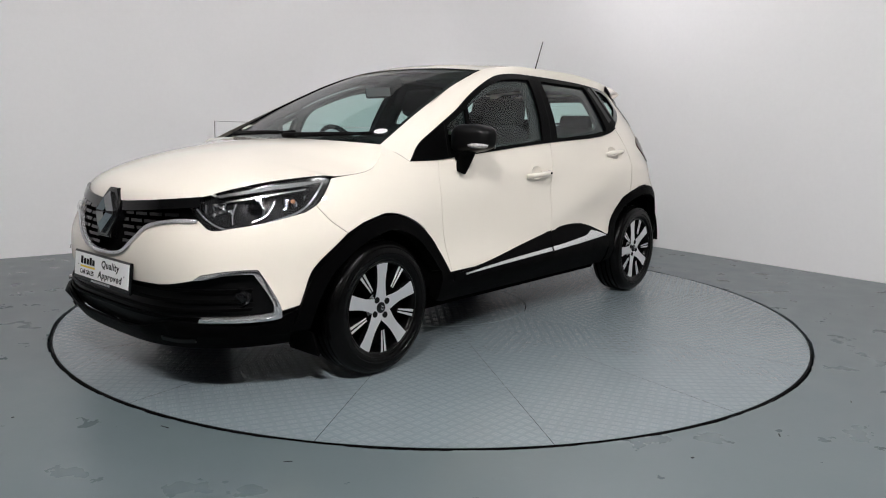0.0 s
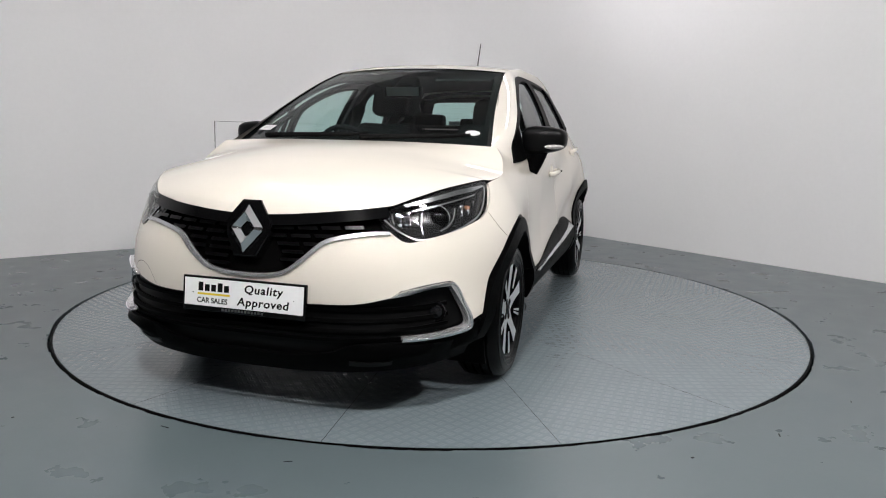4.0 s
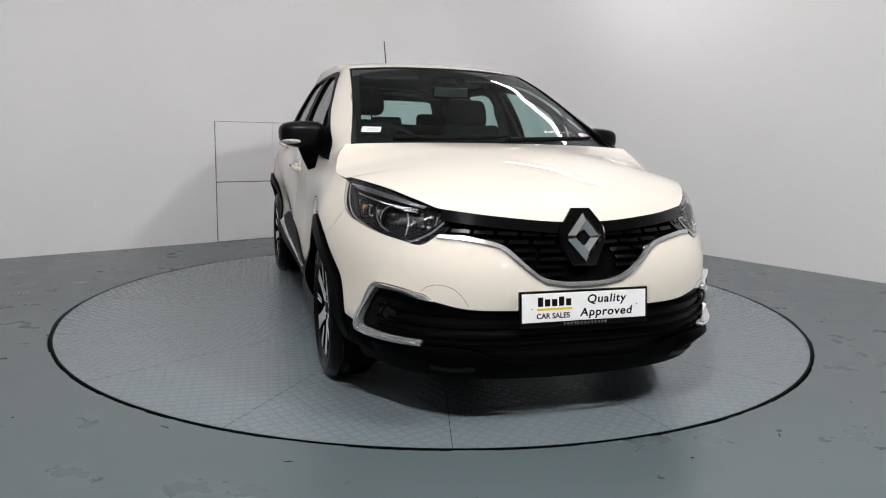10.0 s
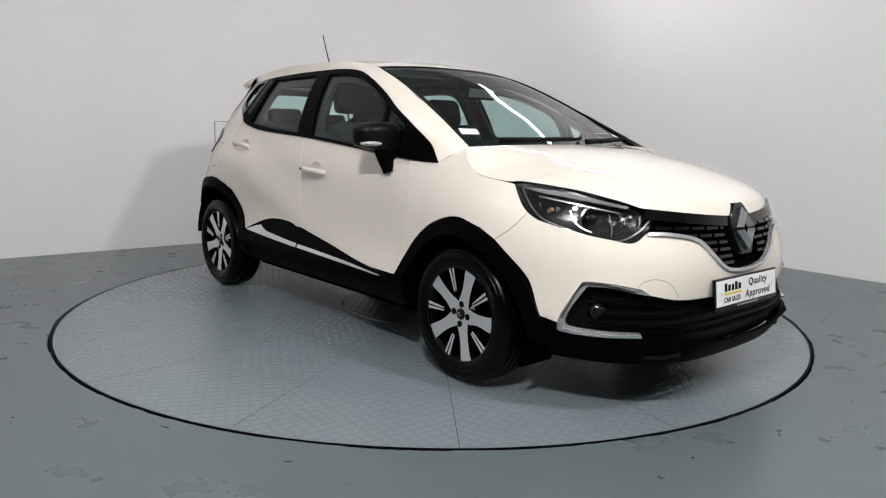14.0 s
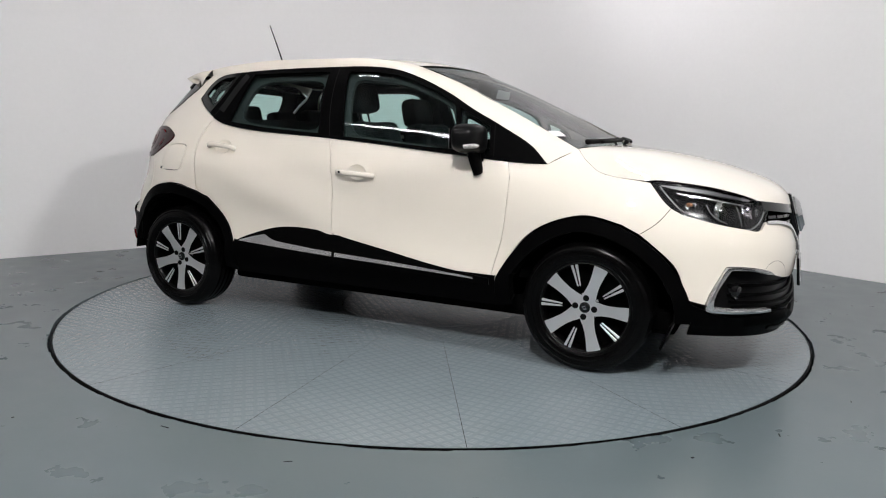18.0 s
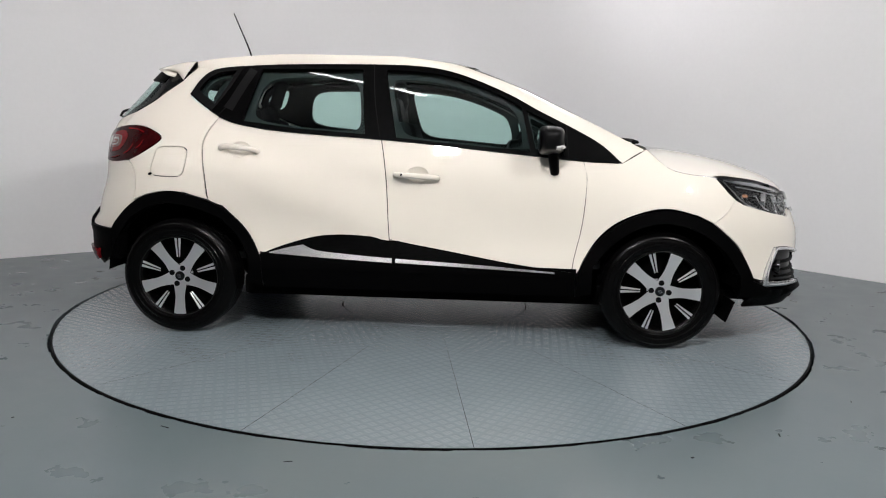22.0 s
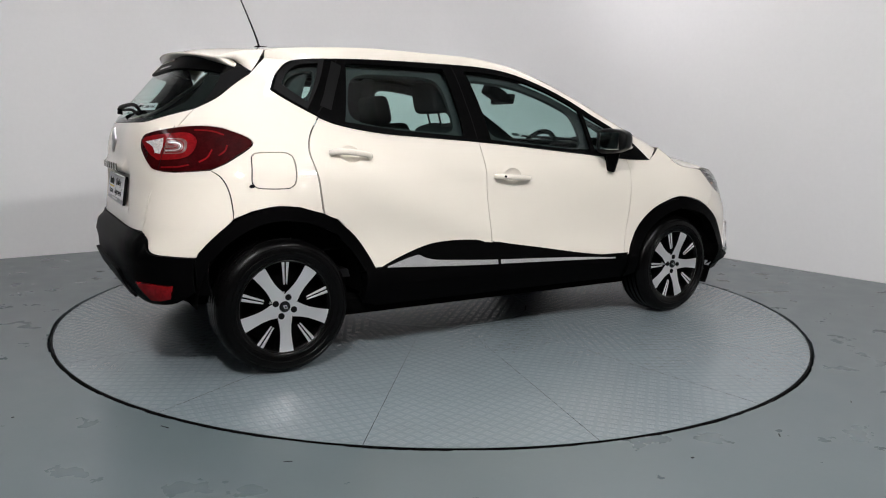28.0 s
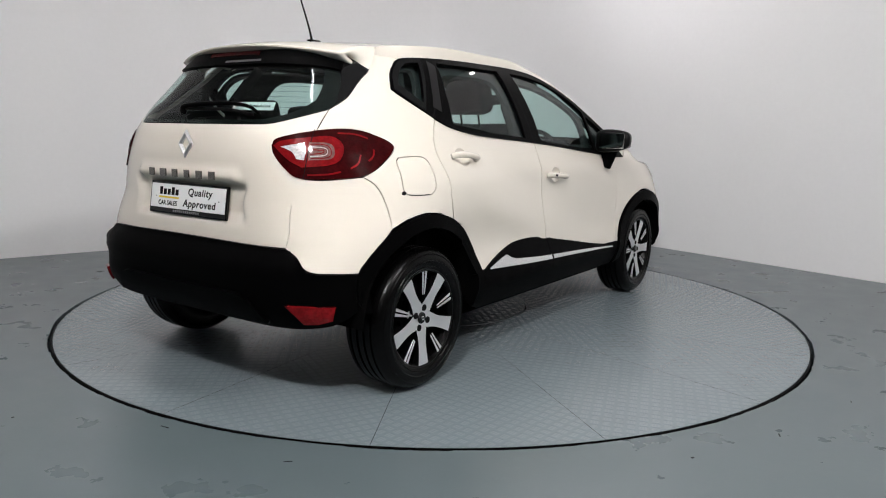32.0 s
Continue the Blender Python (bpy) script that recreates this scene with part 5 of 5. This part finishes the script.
part("sensor_cover", soft_box((0.14, 0.12, 0.07), Matrix.Translation((-0.87, 0, 1.392)) @ Matrix.Rotation(radians(25), 4, "Y"), 0.025), BLACK, car, smooth=True)
part("parcel_shelf", box_bm((0.52, 1.05, 0.02), Matrix.Translation((-2.76, 0, 1.06)), 0.005), CLOTH, car)


# stickers on the glass
def sticker(name, y, v, w, h, mat, bars=0):
    u = (y / (0.695 - 0.165 * v) + 1) / 2
    c, d = Vector(screen_point(u, v, 0.0)), Vector(screen_point(u, v + 0.02, 0.0)) - Vector(screen_point(u, v - 0.02, 0.0))
    e = (Vector(screen_point(u + 0.02, v, 0)) - Vector(screen_point(u - 0.02, v, 0))).normalized()
    d = (d - e * d.dot(e)).normalized()
    nn = e.cross(d)
    m = Matrix((e, d, nn)).transposed().to_4x4()
    m.translation = c + nn * 0.002
    st = part(name, box_bm((w, h, 0.0006), m, 0), mat, windscreen)
    for k in range(bars):
        part("print", box_bm((w * 0.6, h * 0.10, 0.0006), m @ Matrix.Translation((0.004, h * (0.12 - 0.25 * k), 0.0006))), SATIN, st)
    return m


sticker("permit", -0.575, 0.13, 0.095, 0.055, WHITE, 2)
m = sticker("tax_disc", 0.575, 0.115, 0.004, 0.004, WHITE)
bm = bmesh.new()
bmesh.ops.create_circle(bm, cap_ends=True, radius=1.0, segments=28, matrix=m @ Matrix.Diagonal((0.036, 0.026, 1, 1)))
part("round_sticker", bm, WHITE, windscreen)
for k in range(3):
    part("print", box_bm((0.048, 0.004, 0.0005), m @ Matrix.Translation((0, 0.010 - 0.010 * k, 0.001))), SATIN, windscreen)
for k in range(14):
    sticker("glass_print", 0.33 + 0.0125 * k, 0.145, 0.008, 0.009, SATIN)
# card inside the rear window and printed line at its top
p = on_skin(tail(-0.31, 1.221), 1.221, -0.012)
card_m = Matrix.Translation(p) @ Matrix.Rotation(radians(180 + 14), 4, "Z") @ Matrix.Rotation(radians(-32), 4, "Y")
card = part("window_card", box_bm((0.002, 0.20, 0.038), card_m), WHITE, rear_window)
words("lettering", "Dublin & Cork", 0.017, card_m @ Matrix.Translation((0.0016, -0.02, -0.006)) @ Matrix(((0, 0, 1, 0), (1, 0, 0, 0), (0, 1, 0, 0), (0, 0, 0, 1))), INK, card)
part("logo_bar", box_bm((0.002, 0.05, 0.014), card_m @ Matrix.Translation((0.0006, -0.065, 0.004))), INK, card)
for k in range(15):
    y = 0.02 - 0.0155 * k
    q = on_skin(tail(y - 1e-4, 1.408), 1.408, 0.0095)
    part("glass_print", box_bm((0.001, 0.010, 0.012), Matrix.Translation(q) @ Matrix.Rotation(radians(42), 4, "Y")), SATIN, spoiler_base)


# ---- door mirrors
def mirror(s):
    c = Matrix.Translation((-0.632, s * 0.872, 1.098)) @ Matrix.Rotation(radians(s * -8), 4, "Z")
    bm = bmesh.new()
    bmesh.ops.create_uvsphere(bm, u_segments=28, v_segments=18, radius=1.0)
    for v in bm.verts:
        x, y, z = v.co
        f = 4.0
        n = (abs(x) ** f + abs(y) ** f + abs(z) ** f) ** (1 / f)
        x, y, z = x / n, y / n, z / n
        y *= s
        q = y * s
        h = 0.072 * (1 - 0.16 * max(0, q))
        v.co = (x * (0.090 if x > 0 else 0.046) * (1 - 0.20 * max(0, q)) - 0.014 * q, y * 0.114, z * h - (0.010 if z < 0 else 0) * q * -1)
    bm.transform(c)
    head = part("door_mirror", bm, SEMI, car, "gloss black door mirror with clear indicator", smooth=True)
    bm = bmesh.new()
    bmesh.ops.create_uvsphere(bm, u_segments=20, v_segments=12, radius=1.0)
    bmesh.ops.bisect_plane(bm, geom=bm.verts[:] + bm.edges[:] + bm.faces[:], plane_co=(0, 0, 0), plane_no=(-1, 0, 0), clear_outer=True)
    bm.transform(c @ Matrix.Translation((0.022, s * 0.044, -0.034)) @ Matrix.Diagonal((0.064, 0.066, 0.018, 1)))
    part("indicator", bm, CLEAR_LENS, head, smooth=True)
    part("mirror_glass", box_bm((0.004, 0.165, 0.098), c @ Matrix.Translation((-0.045, 0, 0.0)) @ Matrix.Rotation(radians(s * 8), 4, 'Z'), 0.002), MIRROR, head)
    tube("mirror_arm", [(-0.602, s * 0.815, 1.105), (-0.596, s * 0.792, 1.055), (-0.588, s * 0.782, 0.985)], (0.056, 0.042), BLACK, head, sides=12, flat=0.6)
    stem = tube("mirror_foot", [(-0.600, s * 0.850, 1.06), (-0.592, s * 0.832, 0.995), (-0.582, s * 0.808, 0.928)], (0.052, 0.038), BLACK, head, sides=12, flat=0.62)


mirror(-1)
mirror(1)


# ---- wheels
def wheel_set():
    w = new("wheel")
    w.parent = car
    tyre = [(0.206, 0.080), (0.2165, 0.094), (0.245, 0.104), (0.275, 0.107), (0.300, 0.099), (0.313, 0.088), (0.319, 0.074), (0.3215, 0.060), (0.314, 0.058), (0.314, 0.052), (0.322, 0.050), (0.322, 0.024), (0.314, 0.022), (0.314, 0.014), (0.322, 0.012), (0.322, -0.012), (0.314, -0.014), (0.314, -0.022), (0.322, -0.024), (0.322, -0.050), (0.314, -0.052), (0.314, -0.058), (0.3215, -0.060), (0.319, -0.074), (0.300, -0.099), (0.25, -0.106), (0.212, -0.09)]
    t = lathe("tyre", [(r, -h) for r, h in tyre], RUBBER, w, close=True, seg=72)
    blocks = bmesh.new()
    for k in range(72):
        a = 2 * math.pi * k / 72
        for h in (-0.068, 0.068):
            bmesh.ops.create_cube(blocks, size=1, matrix=Matrix.Rotation(-a, 4, "Y") @ Matrix.Translation((0.3062, h, 0)) @ Matrix.Rotation(radians(34 if h < 0 else -34), 4, "Z") @ Matrix.Diagonal((0.009, 0.030, 0.017, 1)))
    tagged(part("tread", blocks, RUBBER, w), kind="stuff")
    for r, h in ((0.238, -0.1025), (0.262, -0.1068), (0.292, -0.1030)):
        lathe("sidewall_rib", [(r - 0.003, h + 0.001), (r, h - 0.0018), (r + 0.003, h + 0.001)], RUBBER, w, seg=64)
    lathe("rim", [(0.2225, -0.092), (0.2220, -0.097), (0.2195, -0.098), (0.2150, -0.094), (0.2140, -0.088)], SEMI, w, seg=64)
    lathe("barrel", [(0.2150, -0.094), (0.2110, -0.060), (0.195, 0.0), (0.205, 0.09)], GLOSS, w, seg=48)
    lathe("brake_disc", [(0.0, -0.010), (0.06, -0.030), (0.09, -0.030), (0.09, -0.012), (0.145, -0.012), (0.145, 0.0)], DARK, w, seg=48)
    lathe("back_plate", [(0.0, 0.012), (0.20, 0.012)], DARK, w, seg=40)
    part("caliper", box_bm((0.10, 0.06, 0.14), Matrix.Translation((-0.125, -0.01, 0.03)), 0.015), DARK, w)

    def flat_piece(name, pts, y0, y1, mat, ang, dish=0.0):
        bm = bmesh.new()
        f = [bm.verts.new((x, y0 + dish * max(0.0, 0.2 - math.hypot(x, z)), z)) for x, z in pts]
        b = [bm.verts.new((x * 0.99, y1, z)) for x, z in pts]
        n = len(pts)
        bm.faces.new(f)
        for i in range(n):
            bm.faces.new((f[i], b[i], b[(i + 1) % n], f[(i + 1) % n]))
        bmesh.ops.bevel(bm, geom=[e for e in bm.edges if all(v in f for v in e.verts)], offset=0.0015, segments=1, affect="EDGES")
        bm.transform(Matrix.Rotation(-ang, 4, "Y"))
        ob = part(name, bm, mat, w)
        if mat is ALLOY:                                    # only the face is machined, the flanks are painted black
            ob.data.materials.append(GLOSS)
            for f in ob.data.polygons:
                f.material_index = 0 if abs(f.normal.y) > 0.5 else 1
        return ob

    for k in range(5):
        a = 2 * math.pi * k / 5
        right = [(0.050, 0.037), (0.066, 0.033), (0.085, 0.0275), (0.120, 0.0260), (0.160, 0.0285), (0.190, 0.0320), (0.2130, 0.0365)]
        arc = [(0.2155 * math.cos(q), 0.2155 * math.sin(q)) for q in (0.13, 0.0, -0.13)]
        flat_piece("spoke", right + arc + [(x, -z) for x, z in right[::-1]], -0.094, -0.062, ALLOY, a, 0.10)
        flat_piece("pocket", [(0.075, 0.030), (0.19, 0.10), (0.19, -0.10), (0.075, -0.030)], -0.030, -0.022, DARK, a + math.pi / 5)
        for sgn in (-1, 1):
            flat_piece("blade", [(0.108, sgn * 0.0026), (0.2140, sgn * 0.0040), (0.2130, sgn * 0.0180), (0.108, sgn * 0.0092)], -0.094, -0.060, ALLOY, a + math.pi / 5, 0.04)
    lathe("hub", [(0.0, -0.076), (0.030, -0.078), (0.058, -0.080), (0.066, -0.070), (0.066, -0.05)], ALLOY, w, seg=40)
    lathe("cap", [(0.0, -0.087), (0.022, -0.086), (0.026, -0.082), (0.027, -0.07)], GLOSS, w, seg=28)
    bm = diamond(0.010, 0.014, 0.001, 0.5, 0.001)
    bm.transform(Matrix.Translation((0, -0.0872, 0)) @ Matrix.Rotation(radians(-90), 4, "Z"))
    part("cap_mark", bm, CHROME, w)
    for k in range(4):
        a = math.pi / 2 * k + 0.25
        bolt = lathe("wheel_bolt", [(0.0, -0.0835), (0.0148, -0.0828), (0.0158, -0.076)], INK, w, seg=16, m=Matrix.Translation((0.047 * math.cos(a), 0, 0.047 * math.sin(a))))
    for o in w.children:
        o.data.transform(Matrix.Diagonal((0.978, 1, 0.978, 1)) if o.name.split(".")[0] in ("tyre", "tread", "sidewall_rib") else Matrix.Diagonal((0.992, 1, 0.992, 1)))
    return w


first_wheel = wheel_set()
first_wheel.matrix_basis = pose(0.0, -0.752, 0.3155, 0, -70, 0)
for x, s, spin in ((-2.606, -1, -54), (0.0, 1, -20), (-2.606, 1, 35)):
    w = copy_thing(first_wheel, pose(x, s * 0.752, 0.3155, 0, spin, 0 if s < 0 else 180))


def motions():
    rows = []
    for k in range(65):
        t = k * 0.5
        turn = Matrix.Rotation(radians(-130.95 + 5.7897 * t), 4, "Z")
        rows.append((t, turn))
    walk(table, rows)
    walk(car, [(t, m @ Matrix.Translation((1.2566, -0.0692, 0.0))) for t, m in rows])


motions()
